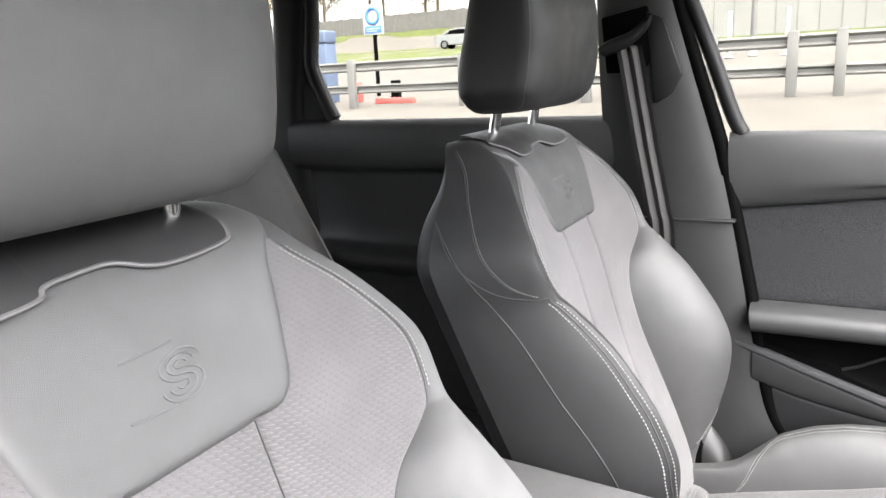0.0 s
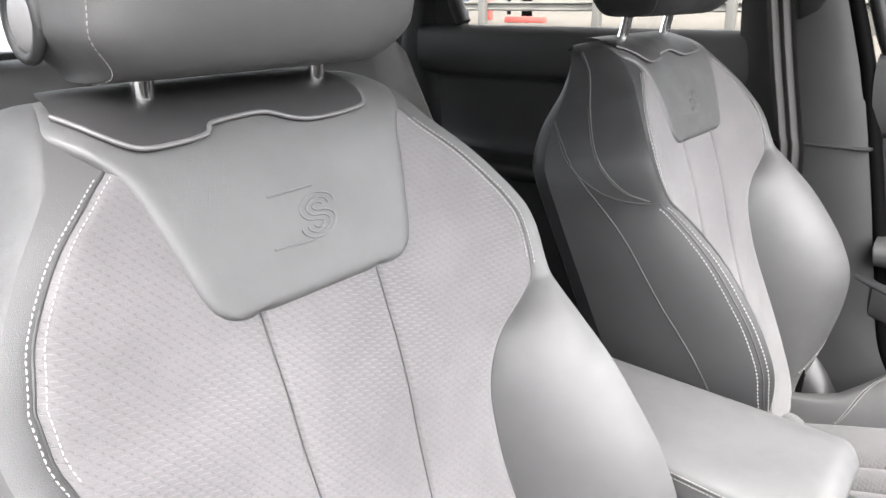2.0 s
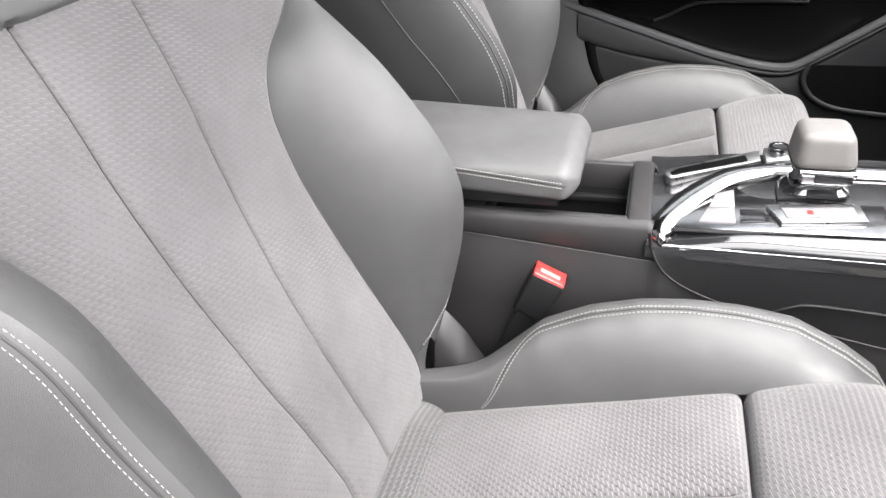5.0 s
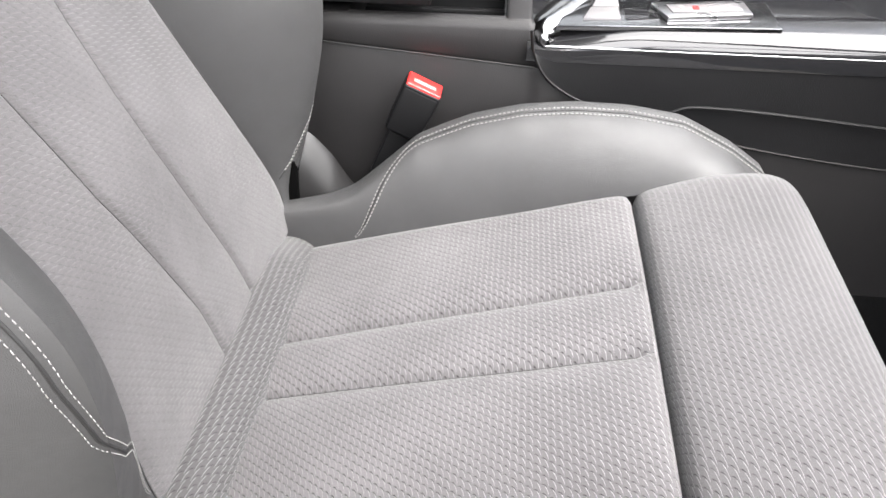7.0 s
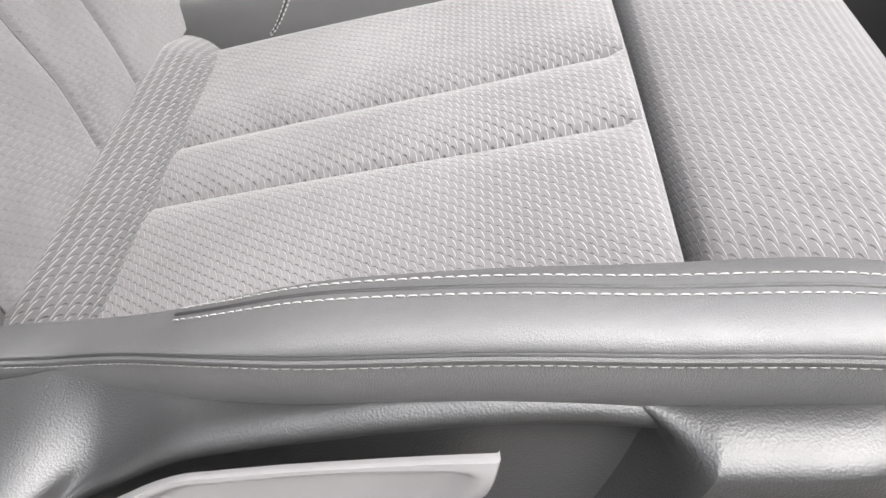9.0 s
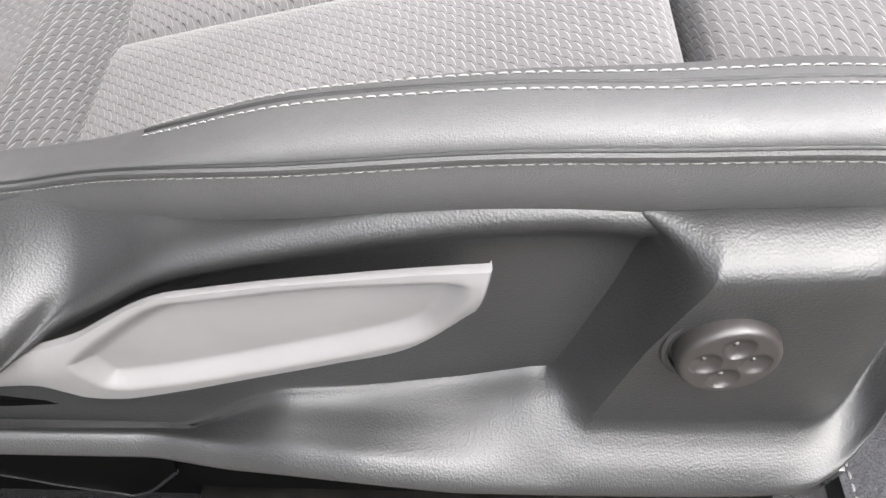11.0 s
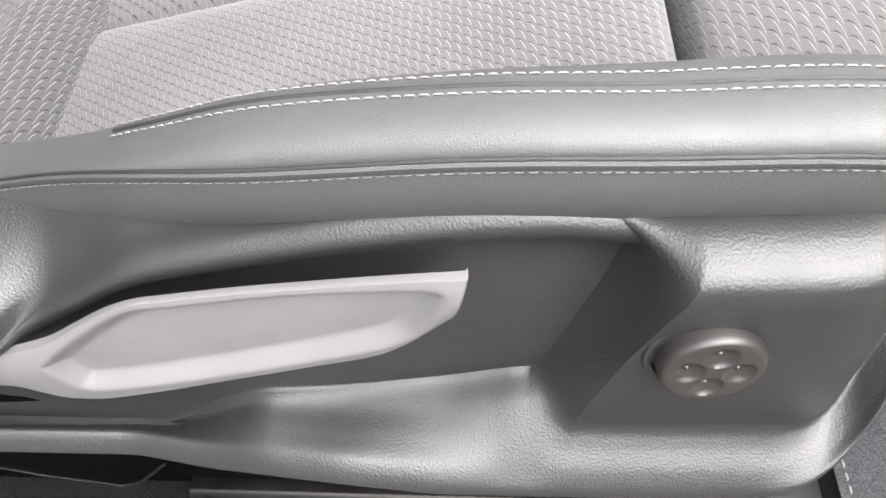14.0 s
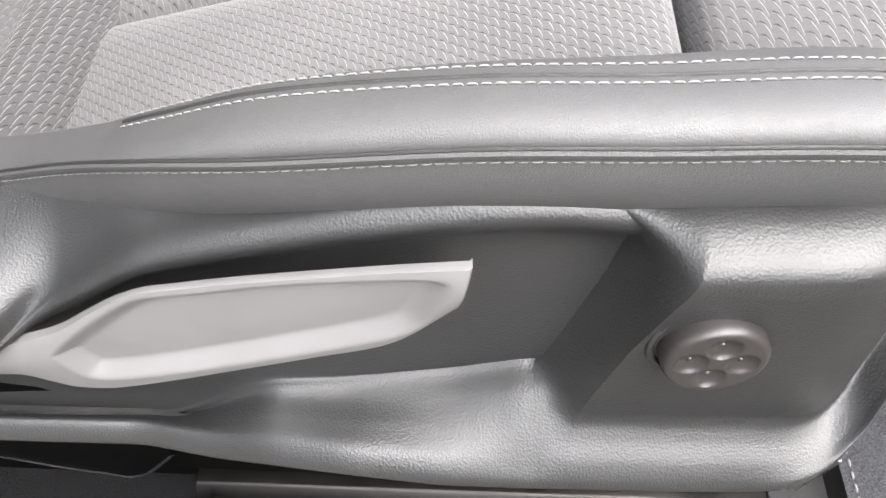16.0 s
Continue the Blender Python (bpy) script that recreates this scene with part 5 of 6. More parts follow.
# Recess surface in near-black, which puts the recess's shade into its colour
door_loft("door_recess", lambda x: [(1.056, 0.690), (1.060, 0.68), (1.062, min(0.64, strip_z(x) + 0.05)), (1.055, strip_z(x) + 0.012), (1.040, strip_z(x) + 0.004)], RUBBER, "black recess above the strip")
def band_z(x):
    """Lower edge of the grey band below the strip."""
    return strip_z(x) - mixed(0.060, 0.022, smooth_step(0.0, 0.40, x))


door_loft("door_band", lambda x: [(1.040, strip_z(x) - 0.003), (1.030, strip_z(x) - 0.010), (1.029, mixed(strip_z(x), band_z(x), 0.6)), (1.033, band_z(x) + 0.004), (1.040, band_z(x))], PULL, "grey band below the strip")
door_loft("door_lower", lambda x: [(1.042, band_z(x) + 0.001), (1.038, band_z(x) - 0.012), (1.036, min(0.50, band_z(x) - 0.03)), (1.040, 0.44), (1.046, 0.36), (1.050, 0.22)], DARK, "dark lower door panel")
part("pull_strip", sheet([[Vector((door_edge(x, z), 1.0 + y, z + h)) for y, h in ((0.040, 0.0068), (0.031, 0.0064), (0.0275, 0.0040), (0.0270, 0.0), (0.0275, -0.0042), (0.031, -0.0064), (0.040, -0.0070))] for x, z in spline(STRIP, 90)], flip=True), STRIP_GREY, door, "satin grey pull strip")
part("pocket_line", tube([Vector((x, 1.050, z)) for x, z in spline([(0.165, 0.632), (0.19, 0.642), (0.225, 0.660), (0.26, 0.667), (0.34, 0.669), (0.43, 0.668)], 30)], 0.003, 8), DARK, door)
pocket = spline([(0.447, 0.56), (0.442, 0.535), (0.449, 0.515), (0.469, 0.494), (0.511, 0.477), (0.597, 0.468), (0.70, 0.466)], 40)
part("pocket_edge", tube([Vector((x, 1.032, z)) for x, z in pocket], 0.006, 10), DARK, door, "dark rim of the door pocket")
# Flat near-black sheet in place of the shade in the pocket opening
part("pocket_face", prism([(float(a), float(b)) for a, b in pocket] + [(0.70, 0.56)], "y", 1.0285, 1.032, 0.0), RUBBER, door)
part("switch_pad", box(0.33, 0.43, 1.005, 1.035, 0.742, 0.750, 0.003), DARK, door, "window switches")
part("switch_line", tube([Vector((x, 1.053, 0.752 - 0.04 * (x - 0.25) ** 2)) for x in np.linspace(0.22, 0.50, 20)], 0.0014, 8), INSERT_LIGHT, door)
seal = [(-0.125, 1.26), (-0.085, 1.14), (-0.048, 1.03), (-0.036, 0.98), (-0.008, 0.86), (0.022, 0.72), (0.038, 0.64), (0.052, 0.57), (0.072, 0.515), (0.115, 0.465), (0.20, 0.40)]
part("rubber_seal", tube([Vector((x, 1.046, z)) for x, z in spline(seal, 60)], 0.013, 10), RUBBER, door, "black rubber seal")
frame_line = [(-0.158, 1.34), (-0.118, 1.245), (-0.080, 1.15), (-0.046, 1.06), (-0.030, 1.03)]
part("window_frame", tube([Vector((x + 0.020, 1.058, z)) for x, z in spline(frame_line, 30)], 0.013, 10), DARK, door, "dark window frame")
win = part("window_pane", box(-0.10, 1.0, 1.0885, 1.0925, 1.00, 1.40, 0.0), GLASS, door, "clear side window")
win.visible_shadow = False

pil = thing("pillar_1", "dark centre pillar trim with belt guide", "pillar", kind="structure")
up = spline([(-0.275, -0.155, 1.42), (-0.262, -0.128, 1.32), (-0.258, -0.108, 1.24), (-0.254, -0.078, 1.14), (-0.246, -0.045, 1.03), (-0.240, -0.030, 0.985), (-0.236, -0.018, 0.955)], 40)
rows = []
for x0, x1, z in up:
    rows.append([Vector((mixed(x0, x1, t), 1.030 + 0.014 * (2 * t - 1) ** 4 - 0.006 * math.sin(t * math.pi), z)) for t in np.linspace(0, 1, 12)])
part("upper_cover", sheet(rows), PILLAR, pil, "dark upper pillar cover")
lo = spline([(-0.240, -0.022, 0.962), (-0.232, -0.008, 0.90), (-0.228, -0.006, 0.885), (-0.222, 0.016, 0.78), (-0.215, 0.036, 0.66), (-0.21, 0.056, 0.56), (-0.20, 0.10, 0.48), (-0.19, 0.16, 0.40), (-0.18, 0.22, 0.22)], 50)
rows = []
for x0, x1, z in lo:
    rows.append([Vector((mixed(x0, x1, t), 1.026 + 0.016 * (2 * t - 1) ** 4 - 0.006 * math.sin(t * math.pi), z)) for t in np.linspace(0, 1, 12)])
part("lower_cover", sheet(rows), PILLAR, pil, "dark grey lower pillar cover")
part("cover_step", box(-0.225, -0.012, 1.0165, 1.035, 0.8835, 0.8875, 0.0015), PILLAR, pil)
part("belt_channel", prism([(-0.167, 1.240), (-0.136, 1.226), (-0.104, 1.135), (-0.123, 1.101), (-0.150, 1.086)], "y", 1.016, 1.026, 0.003, 2), DARK, pil, "slanted cover beside the belt")
part("belt_slot", prism([(-0.245, 1.235), (-0.165, 1.250), (-0.150, 1.180), (-0.170, 1.140), (-0.235, 1.140)], "y", 1.018, 1.030, 0.004, 2), RUBBER, pil)

belt = thing("seat_belt", "dark webbing seat belt hanging from its guide loop", "seat belt", (-0.15, 1.0, 0.5))
web = spline([(-0.192, 1.002, 1.185), (-0.186, 1.000, 1.165), (-0.159, 0.996, 1.024), (-0.135, 0.994, 0.909), (-0.126, 0.995, 0.843), (-0.11, 1.0, 0.50)], 40)
rows = []
for p in web:
    rows.append([Vector((p[0] + 0.15 + 0.046 * (t - 0.5), p[1] - 1.0 + 0.003 * math.cos(t * math.tau * 2.5) - 0.004, p[2] - 0.5)) for t in np.linspace(0, 1, 21)])
part("webbing", sheet(rows), BELT, belt, "dark ribbed webbing")
loop = []
for x, z, h in spline([(-0.236, 1.183, 0.006), (-0.226, 1.183, 0.013), (-0.190, 1.194, 0.014), (-0.166, 1.212, 0.016), (-0.154, 1.222, 0.010)], 20):
    loop.append([Vector((x + 0.15 + 0.3 * h * math.sin(a), 0.990 - 1.0 + 0.012 * math.cos(a), z + h * math.sin(a) - 0.5)) for a in np.linspace(0, math.tau, 17)[:-1]])
v, f, _ = sheet(loop, loop_cols=True)
part("guide_loop", (v, f + [tuple(range(16))[::-1], tuple(range(19 * 16, 20 * 16))]), DARK, belt, "black guide loop")

rear = thing("door_2", "closed rear door in dark trim", "car door", kind="structure")
RX = np.linspace(-0.98, -0.19, 40)
rows = [[Vector((x, y, z)) for y, z in spline([(1.085, 1.058), (1.060, 1.066), (1.045, 1.060), (1.036, 1.04), (1.036, 0.99), (1.044, 0.965), (1.056, 0.955)], 20)] for x in RX]
part("door_top", sheet(rows, flip=True), GREY, rear, "dark padded door top")
rows = [[Vector((x, y, z)) for y, z in spline([(1.056, 0.957), (1.062, 0.95), (1.064, 0.88), (1.060, 0.80), (1.030, 0.786), (1.000, 0.780), (0.99, 0.765), (1.0, 0.745), (1.03, 0.735), (1.045, 0.70), (1.05, 0.5), (1.05, 0.22)], 40)] for x in RX]
part("door_card", sheet(rows, flip=True), PILLAR, rear, "black door card with armrest")
pane = part("window_pane", box(-0.93, -0.25, 1.0885, 1.0925, 1.03, 1.40, 0.0), GLASS, rear, "clear rear side window")
pane.visible_shadow = False
part("window_frame", tube([Vector((x, 1.066, z)) for x, z in spline([(-0.905, 1.40), (-0.905, 1.30), (-0.918, 1.20), (-0.912, 1.165), (-0.885, 1.10), (-0.868, 1.068)], 40)], 0.017, 10), DARK, rear, "black window frame")
part("frame_corner", prism([(-0.99, 1.04), (-0.86, 1.055), (-0.915, 1.17), (-0.99, 1.20)], "y", 1.060, 1.085, 0.003), DARK, rear)

cp = thing("pillar_2", "dark rear pillar trim", "pillar", kind="structure")
rows = [[Vector((mixed(a, b, t), 1.045 + 0.02 * (2 * t - 1) ** 4, z)) for t in np.linspace(0, 1, 12)] for a, b, z in spline([(-1.012, -0.905, 1.42), (-1.015, -0.912, 1.30), (-1.030, -0.930, 1.18), (-1.045, -0.945, 1.08), (-1.07, -0.94, 0.95), (-1.10, -0.90, 0.5)], 30)]
part("pillar_cover", sheet(rows), DARK, cp, "dark pillar cover")
qw = tagged(part("wall_rear_side", box(-1.9, -1.03, 1.05, 1.10, 0.2, 1.08, 0.01), DARK), "dark side trim behind the rear seat", "side trim", kind="structure")

# rear seat
rs = thing("rear_seat", "dark leather rear bench with side bolsters", "rear seat", (-0.75, 0.371, 0.45))


def rear_back(y):
    """How far the rear backrest stands proud across the car."""
    d = abs(y - 0.371)
    return 0.05 * smooth_step(0.36, 0.46, d) + 0.012 * math.cos(min(d, 0.3) / 0.3 * math.pi) - 0.018 * math.exp(-(((d - 0.13) / 0.012) ** 2)) - 0.018 * math.exp(-(((d - 0.34) / 0.014) ** 2)) - 0.06 * smooth_step(0.575, 0.612, d)


rows = []
for s, drop in [(1.0, 0.14), (1.01, 0.08), (1.01, 0.04), (1.0, 0.012), (0.985, 0.0)] + [(q, 0.0) for q in np.linspace(0.95, 0.0, 24)]:
    row = []
    for y in np.linspace(-0.24, 0.985, 120):
        x = mixed(-0.70, -0.975, s) - drop
        row.append(Vector((x + rear_back(y) * 0.9 + 0.75, y - 0.371, mixed(0.48, 1.035, s) + rear_back(y) * 0.35 - 0.05 * smooth_step(0.52, 0.61, abs(y - 0.371)) * s - 0.45)))
    rows.append(row)
part("rear_backrest", sheet(rows, flip=True), LEATHER, rs, "dark leather backrest")
for d in (-0.34, -0.13, 0.13, 0.34):
    part("seam_cord", tube([Vector((mixed(-0.70, -0.975, s) + rear_back(0.371 + d) * 0.9 + 0.75 + 0.002, d, mixed(0.48, 1.02, s) + rear_back(0.371 + d) * 0.35 - 0.45)) for s in np.linspace(0.05, 0.97, 20)], 0.0025, 6), PIPING, rs)
for d in (0.405, 0.462, 0.548):
    line = [Vector((mixed(-0.70, -0.975, s) + rear_back(0.371 + d) * 0.9 + 0.75 + 0.003, d + 0.02 * math.sin(s * 3.0), mixed(0.48, 1.02, s) + rear_back(0.371 + d) * 0.35 - 0.05 * smooth_step(0.52, 0.61, d) * s - 0.45)) for s in np.linspace(0.15, 0.96, 24)]
    part("seam_cord", tube(line, 0.0022, 6), THREAD_GREY, rs, "grey piped seam")
bm = box(-0.02, 0.42, -0.60, 0.60, -0.20, 0.035, 0.05, 6)
part("rear_cushion", bm, LEATHER_DARK, rs, "dark leather seat cushion")
for yc in (0.02, 0.72):
    part("rear_headrest", box(-0.36, -0.25, yc - 0.371 - 0.12, yc - 0.371 + 0.12, 0.585, 0.70, 0.03, 5), LEATHER_DARK, rs, "low dark headrest") if yc < 0.5 else None

# roof, front and near side, which close the car
roof = tagged(part("ceiling", box(-1.9, 0.22, -0.19, 1.02, 1.40, 1.45, 0.012), LINING), "dark cloth roof lining", "ceiling", kind="structure")
for nm, y0, y1 in (("roof_rail_left", 1.02, 1.10), ("roof_rail_right", -0.26, -0.19)):
    tagged(part(nm, box(-1.9, 0.22, y0, y1, 1.345, 1.44, 0.012), DARK), "dark roof rail above the doors", "roof rail", kind="structure")
for nm, y in (("windscreen_pillar_left", 1.06), ("windscreen_pillar_right", -0.27)):
    tagged(part(nm, tube([Vector((0.16, y, 1.395)), Vector((0.64, y, 1.22)), Vector((1.20, y, 0.92))], 0.045, 12), DARK), "dark windscreen pillar", "pillar", kind="structure")
dash = tagged(part("dashboard", prism([(0.66, 0.66), (0.70, 0.82), (0.80, 0.89), (1.30, 0.92), (1.30, 0.20), (0.95, 0.20), (0.78, 0.55)], "y", -0.30, 1.05, 0.02, 3), DARK), "dark dashboard under the windscreen", "dashboard", kind="structure")
near = thing("door_3", "closed rear door on the driver's side in dark trim", "car door", kind="structure")
part("door_card", box(-1.9, -0.36, -0.36, -0.31, 0.15, 1.06, 0.01), DARK, near)
part("pillar_cover", prism([(-0.42, 0.15), (-0.22, 0.15), (-0.26, 1.05), (-0.33, 1.40), (-0.44, 1.40), (-0.40, 1.05)], "y", -0.36, -0.30, 0.01), DARK, near)
part("rear_post", box(-1.10, -0.98, -0.36, -0.31, 1.05, 1.40, 0.01), DARK, near)
# Open door, out of view, added to block light from the front
ajar = thing("door_4", "open driver's door in plain dark trim", "car door", (0.98, -0.36, 0.0), kind="structure")
ajar.rotation_euler = (0, 0, radians(-112))
part("door_card", box(0.0, 1.08, -0.04, 0.04, 0.28, 1.03, 0.02), DARK, ajar)
part("window_frame", tube([Vector((0.0, 0, 1.03)), Vector((0.42, 0, 1.30)), Vector((0.72, 0, 1.40)), Vector((1.04, 0, 1.36)), Vector((1.08, 0, 1.03))], 0.02, 8), DARK, ajar)
sill = tagged(part("door_sill", box(-0.30, 0.95, -0.36, -0.305, 0.12, 0.235, 0.012, 3), DARK), "black door sill plate", "door sill", kind="structure")
tail = tagged(part("wall_back", box(-1.95, -1.88, -0.36, 1.10, 0.15, 1.0, 0.01), DARK), "dark tailgate trim", "tailgate", kind="structure")

# floor mat beside the seat
mat = thing("floor_mat", "charcoal carpet floor mat with pale stitched border", "floor mat", (0.69, -0.02, 0.20))
part("mat_surface", box(-0.215, 0.22, -0.26, 0.24, 0.0, 0.012, 0.004), SUEDE, mat)
part("mat_border", box(-0.232, -0.212, -0.265, 0.245, 0.0, 0.014, 0.004), RUBBER, mat, "black bound edge")
p = [Vector((-0.205, y, 0.0125)) for y in np.linspace(-0.25, 0.23, 60)]
part("stitching", stitches(p, [Vector((0, 0, 1))] * 60, 0.009, 0.006, 0.0009), THREAD, mat, "pale stitching")

# an added wall, out of view, that blocks low light beside the driver's door
BLOCKER = plain("dark_light_blocker", (0.05, 0.047, 0.045), 0.85, 0.2, 2.0, 0.003)
tagged(part("wall_light_blocker", box(-9, 2.2, -3.9, -3.6, -0.1, 1.9, 0.02), BLOCKER), "added plain dark wall, out of view, that blocks low light", "wall", kind="structure")

# ---- outside ----
ASPHALT = plain("pale_asphalt", (0.082, 0.076, 0.067), 0.9, 0.15, 0.8, 0.004)
GRASS = plain("spring_grass", (0.055, 0.068, 0.014), 0.9, 0.35, 1.5, 0.02)
GALV = plain("galvanised_steel", (0.12, 0.12, 0.117), 0.55, 0.15, 2.0)
WOOD_FENCE = plain("grey_boards", (0.10, 0.098, 0.092), 0.85, 0.2, 3.0)
WHITE_WALL = plain("white_panels", (0.19, 0.19, 0.184), 0.6, 0.06, 0.7)
BARK = plain("bark", (0.07, 0.052, 0.034), 0.9, 0.3, 8.0, 0.01)
TWIG = plain("spring_twigs", (0.13, 0.098, 0.046), 0.9, 0.3, 2.0)
BLUE = plain("blue_paint", (0.05, 0.16, 0.50), 0.5, 0.1)
WHITE = plain("white_paint", (0.32, 0.32, 0.32), 0.5, 0.05)
BLUE_BIN = plain("blue_grey_plastic", (0.07, 0.095, 0.15), 0.6, 0.15)
REDP = plain("faded_red_paint", (0.55, 0.09, 0.08), 0.6, 0.15)

PROFILE = [(-600, 0.0), (-20, 0.0), (0, 0.0), (2.5, 0.0), (6, 0.16), (12, 0.58), (14, 0.74), (19, 1.1), (24, 1.5)]
BANK = [(24, 1.501), (40, 2.3), (50, 2.9), (53, 3.1), (58, 5.0), (600, 6.5)]


def ground_z(y):
    pts = PROFILE + BANK[1:]
    return float(np.interp(y, [a for a, _ in pts], [b for _, b in pts]))


GXS = (-600, -60, -30, -15, -8, 0, 8, 20, 60, 600)
ground = tagged(part("ground", sheet([[Vector((x, y, z)) for y, z in PROFILE + BANK] for x in GXS], flip=True)[:2], ASPHALT), "pale worn asphalt car park", "ground", kind="structure")
grass = tagged(part("grass_bank", sheet([[Vector((x, y, z + 0.02 + 0.05 * noise.noise((x, y, 0)))) for y, z in spline(BANK[:5], 16)] for x in np.linspace(-90, 60, 90)], flip=True)[:2], GRASS), "bright spring grass bank", "grass", kind="stuff")

rail = thing("guard_rail", "galvanised double guard rail with square posts", "guard rail", (-4, 12, 0.58))


def rail_beam(z, h):
    bm = bmesh.new()
    pts = [(-0.03, -h / 2), (-0.05, -h / 3), (0.0, -h / 8), (0.0, h / 8), (-0.05, h / 3), (-0.03, h / 2), (0.02, h / 2), (0.02, -h / 2)]
    lo = [bm.verts.new((-10, y, z + q)) for y, q in pts]
    hi = [bm.verts.new((12, y, z + q)) for y, q in pts]
    for i in range(len(pts)):
        bm.faces.new((lo[i], hi[i], hi[(i + 1) % len(pts)], lo[(i + 1) % len(pts)]))
    return bm


part("beam", rail_beam(0.79, 0.20), GALV, rail, "steel beam")
part("beam", rail_beam(0.36, 0.17), GALV, rail, "steel beam")
for x in (-9.2, -6.9, -4.43, -2.0, 0.3, 2.28, 3.4, 4.03, 6.2, 8.5, 11):
    part("post", box(x - 0.075, x + 0.075, -0.16, -0.04, -0.05, 0.93, 0.012), GALV, rail, "square steel post")

sign = thing("sign_post", "blue and white square sign on a dark post", "sign", (-9.2, 14, 0.74))
part("post", tube([Vector((0, 0, 0)), Vector((0, 0, 1.95))], 0.045, 10), RUBBER, sign)
part("panel", box(-0.26, 0.27, -0.05, -0.03, 1.33, 1.98, 0.01), WHITE, sign, "white sign panel")
part("ring", tube([Vector((0.005 + 0.16 * math.cos(a), -0.056, 1.74 + 0.16 * math.sin(a))) for a in np.linspace(0, math.tau, 33)[:-1]], 0.035, 8, closed=True), BLUE, sign, "blue ring")
part("text_band", box(-0.21, 0.22, -0.062, -0.052, 1.37, 1.52, 0.006), BLUE, sign, "blue band")
part("text_bar", box(-0.17, 0.18, -0.066, -0.060, 1.455, 1.475, 0.002), WHITE, sign)
part("text_bar", box(-0.17, 0.10, -0.066, -0.060, 1.405, 1.425, 0.002), WHITE, sign)

bin_ = thing("litter_bin", "blue-grey plastic bin behind the rail", "bin", (-9.9, 13, 0.66))
part("bin_body", box(-0.2, 0.2, -0.2, 0.2, 0.0, 1.25, 0.03), BLUE_BIN, bin_)
part("bin_lid", box(-0.22, 0.22, -0.22, 0.22, 1.25, 1.52, 0.05, 4), BLUE_BIN, bin_)
kerb = thing("red_kerb_block", "faded red barrier block lying behind the rail", "barrier block", (-7.9, 12.6, 0.63))
part("block", prism([(-0.07, 0.0), (-0.05, 0.11), (0.05, 0.11), (0.07, 0.0)], "x", -0.45, 0.45, 0.01), REDP, kerb)
for x, c in ((-9.0, REDP), (-8.05, RUBBER)):
    bk = thing("small_marker", "small coloured marker standing behind the rail", "marker", (x, 12.9, 0.66), "markers")
    part("marker_body", box(-0.09, 0.09, -0.08, 0.08, 0.0, 0.42, 0.03), c, bk)

fence = thing("board_fence", "grey board fence on top of the grass bank", "fence", (-42, 58, 5.0))
for i in range(0, 100):
    x = -22 + i * 0.42
    part("board", box(x, x + 0.40, -0.03, 0.03, -0.1, 1.45 + 0.04 * ((i * 7) % 3), 0.0), WOOD_FENCE, fence, smooth=False)
build = thing("white_hall", "long white clad hall behind the car park", "building", (2, 38, 2.5))
part("wall", box(-8.8, 4, 0, 8, -0.6, 4.5, 0.0), WHITE_WALL, build, "white panel wall", smooth=False)
for x in np.arange(-8.6, 4, 0.9):
    part("panel_joint", box(x, x + 0.04, -0.02, 0.01, -0.6, 4.5, 0.0), GALV, build, smooth=False)
part("roof", box(-9, 4.2, -0.2, 8.2, 4.5, 4.75, 0.0), GALV, build, smooth=False)
brick = thing("brick_building", "low orange brick building beyond the parked car", "building", (8, 42, 3.0))
part("wall", box(-7, 12, 0, 8, -1, 5, 0.0), plain("orange_brick", (0.25, 0.16, 0.09), 0.85, 0.15, 6.0), brick, smooth=False)
for x0 in (-5.5, -3.0, -0.5, 2.0):
    part("window", box(x0, x0 + 1.1, -0.05, 0.05, 1.4, 2.8, 0.0), RUBBER, brick, smooth=False)

for x, y, h, m, nm, lab in ((-2.55, 20, 1.15, WHITE, "bollard", "white bollard"), (-1.24, 20, 1.15, WHITE, "bollard", "white bollard"), (-2.03, 20.3, 3.2, GALV, "lamp_post", "grey lamp post with white foot")):
    b = thing(nm, lab + " beside the car park", "post", (x, y, ground_z(y)), "posts" if nm == "bollard" else "")
    part("shaft", tube([Vector((0, 0, 0)), Vector((0, 0, h))], 0.055 if nm == "bollard" else 0.07, 12), m, b)
    part("foot", box(-0.11, 0.11, -0.11, 0.11, 0, 0.42 if nm != "bollard" else 0.05, 0.02), WHITE, b)


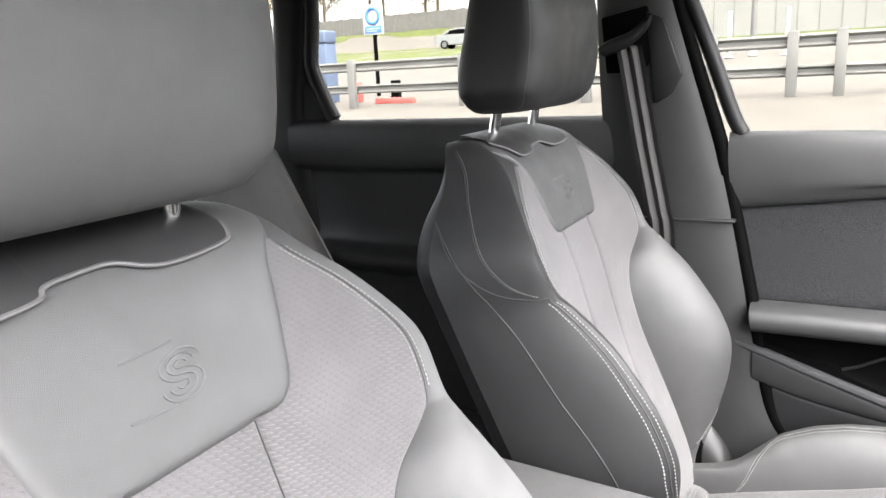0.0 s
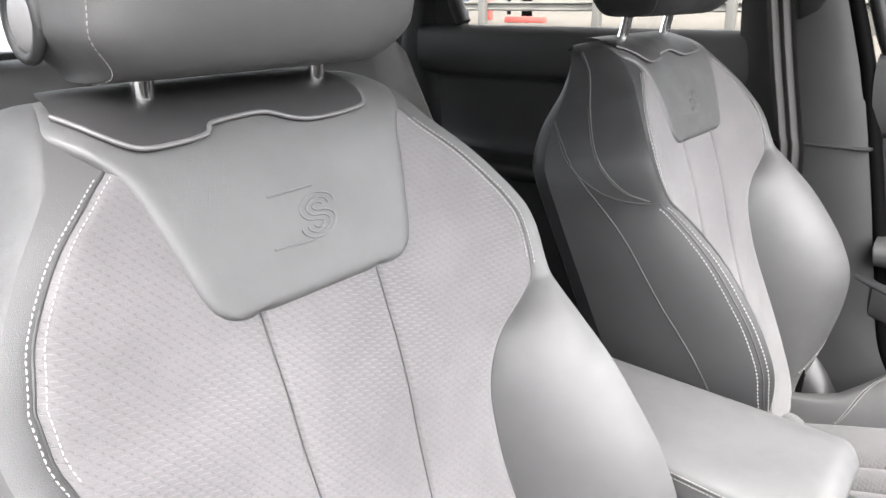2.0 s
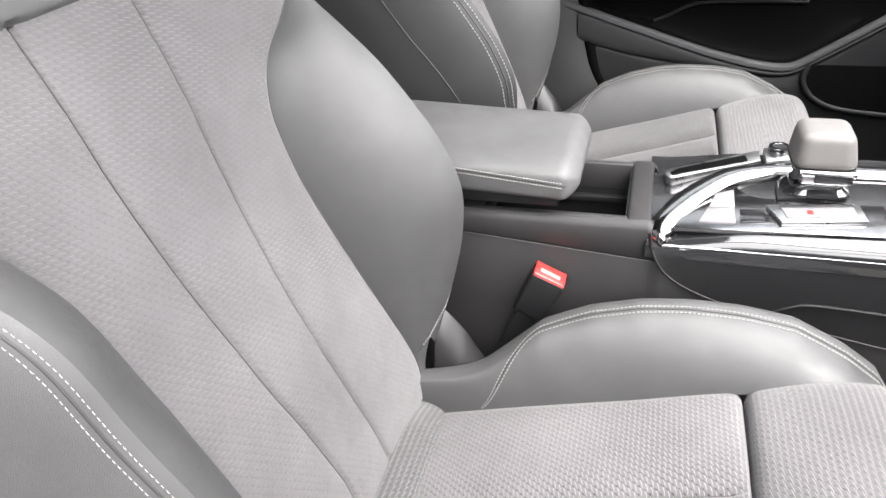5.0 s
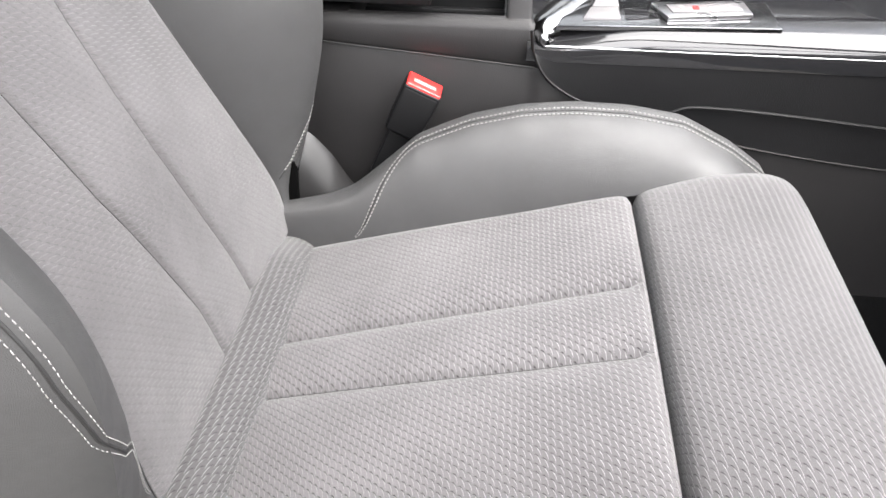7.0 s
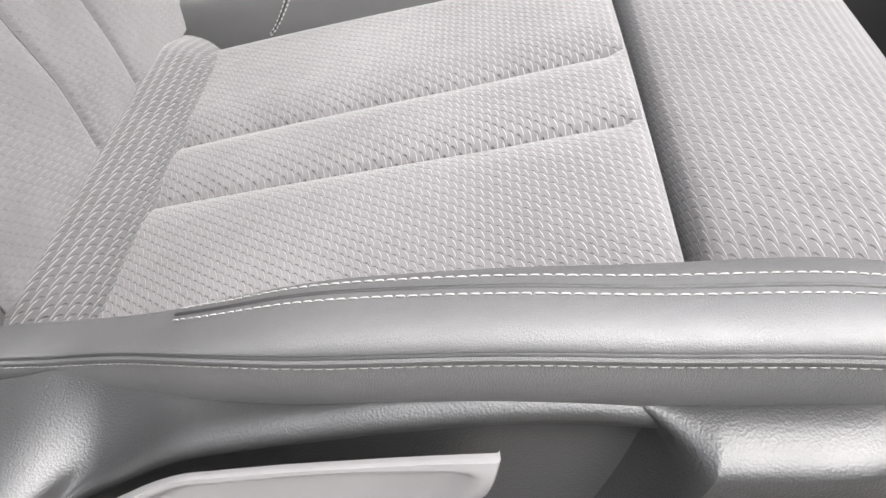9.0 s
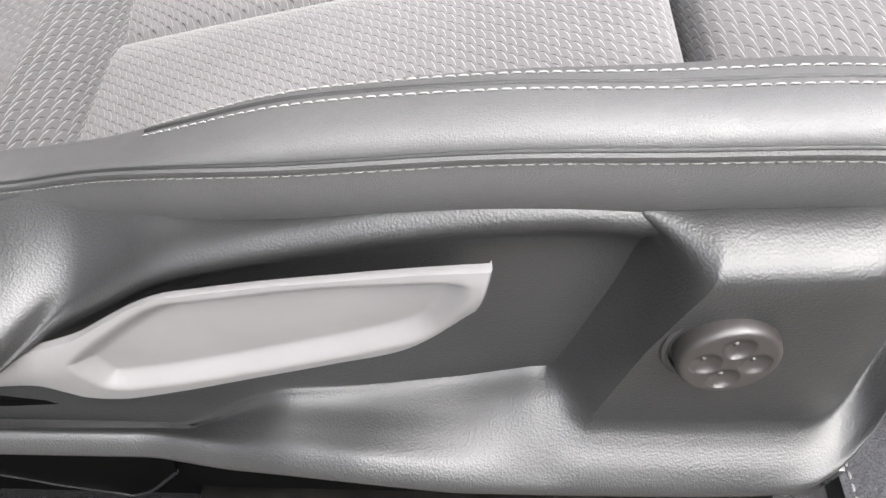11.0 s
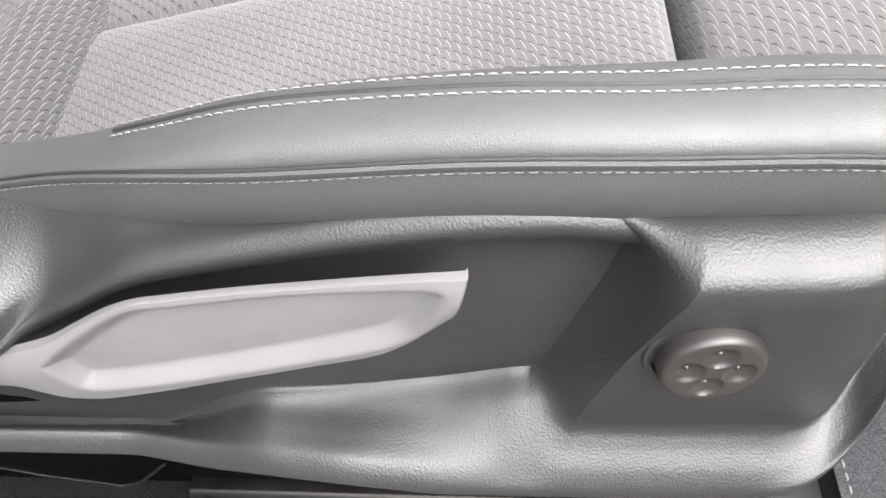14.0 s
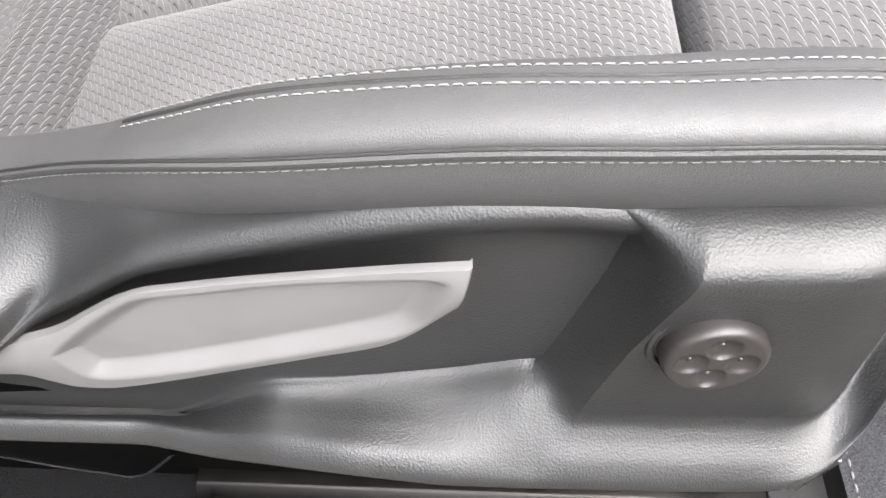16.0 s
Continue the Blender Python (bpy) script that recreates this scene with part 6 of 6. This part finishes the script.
def parked_car(x, y, paint, label, turn=0):
    car = thing("parked_car", label, "car", (x, y, ground_z(y)), "parked cars")
    car.rotation_euler = (0, 0, radians(turn))
    side = spline([(-2.1, 0.45), (-2.12, 0.75), (-1.95, 0.98), (-1.4, 1.05), (-0.9, 1.38), (-0.2, 1.46), (0.6, 1.38), (1.15, 1.02), (1.9, 0.88), (2.1, 0.68), (2.12, 0.42)], 50)
    rows = [[Vector((a, yy * mixed(0.86, 0.66, max(0, min((z - 0.9) / 0.5, 1))) , z if abs(yy) < 0.99 else z - 0.02)) for yy in np.linspace(-1, 1, 9)] for a, z in side]
    part("body", sheet(rows), paint, car)
    for s in (-1, 1):
        part("flank", prism([(float(a), float(b)) for a, b in side] + [(2.0, 0.3), (-2.0, 0.3)], "y", s * 0.60, s * 0.80, 0.0), paint, car)
        part("side_window", prism([(-1.25, 1.03), (-0.85, 1.30), (-0.2, 1.38), (0.5, 1.31), (0.95, 1.03)], "y", s * 0.795, s * 0.815, 0.0), RUBBER, car)
        for a in (-1.35, 1.35):
            w = part("wheel", tube([Vector((a, s * 0.66, 0.31)), Vector((a, s * 0.84, 0.31))], 0.31, 24), RUBBER, car)
            part("rim", tube([Vector((a, s * 0.83, 0.31)), Vector((a, s * 0.85, 0.31))], 0.2, 16), GALV, w)
    return car


SILVER = metal("silver_paint", (0.4, 0.41, 0.42), 0.3)
parked_car(-25.4, 51, SILVER, "silver hatchback parked before the grass bank", 8)
parked_car(-40.5, 44, plain("white_car_paint", (0.4, 0.4, 0.4), 0.25, 0.03), "white van-like car parked before the grass bank", 0)
parked_car(0.6, 46, plain("pale_car_paint", (0.40, 0.41, 0.42), 0.25, 0.03), "pale saloon parked by the brick building", 62)


def tree(x, y, h, seed, label):
    rng = random.Random(seed)
    t = thing("tree", label, "tree", (x, y, ground_z(y)), "trees behind the fence")
    v, f = tube([Vector((0, 0, -0.3)), Vector((0.1, 0, h * 0.3)), Vector((0.0, 0.1, h * 0.6)), Vector((0.15, 0, h))], 0.16, 8)
    v = [Vector((q.x * (1.2 - q.z / h * 0.9), q.y * (1.2 - q.z / h * 0.9), q.z)) for q in v]
    part("trunk", (v, f), BARK, t)
    limbs = ([], [])
    tips = []
    for i in range(26):
        z = h * rng.uniform(0.22, 0.95)
        a = rng.uniform(0, math.tau)
        l = h * rng.uniform(0.16, 0.34) * (1.2 - z / h * 0.7)
        p0 = Vector((0.05, 0.05, z))
        p1 = p0 + Vector((math.cos(a) * l * 0.5, math.sin(a) * l * 0.5, l * 0.35))
        p2 = p0 + Vector((math.cos(a) * l, math.sin(a) * l, l * rng.uniform(0.5, 0.9)))
        limbs = join(limbs, tube([p0, p1, p2], 0.035, 5))
        tips += [p1, p2, p1.lerp(p2, 0.5)]
    part("limbs", limbs, BARK, t)
    vv, ff = [], []
    for p in tips:
        for _ in range(64):
            c = p + Vector((rng.gauss(0, 0.4), rng.gauss(0, 0.4), rng.gauss(0, 0.35)))
            d = Vector((rng.gauss(0, 1), rng.gauss(0, 1), rng.gauss(0, 1))).normalized()
            e = d.orthogonal().normalized()
            s = rng.uniform(0.05, 0.13)
            k = len(vv)
            vv += [c - d * s * 1.6, c + e * s * 0.5, c + d * s * 1.6, c - e * s * 0.5]
            ff.append((k, k + 1, k + 2, k + 3))
    tagged(part("crown", (vv, ff), TWIG, t, "sparse spring twigs and buds", smooth=False), kind="stuff")
    return t


for i, (x, y, h) in enumerate(((-55, 62, 10), (-50, 64, 12), (-46.5, 62, 11), (-43, 65, 13), (-39.5, 62, 12), (-36, 64, 11), (-33, 61, 13), (-30, 64, 12), (-27, 62, 11), (-24, 65, 12), (3.2, 66, 12), (9.5, 65, 11))):
    tree(x, y, h, 11 + i, "bare spring tree with pale buds behind the fence")
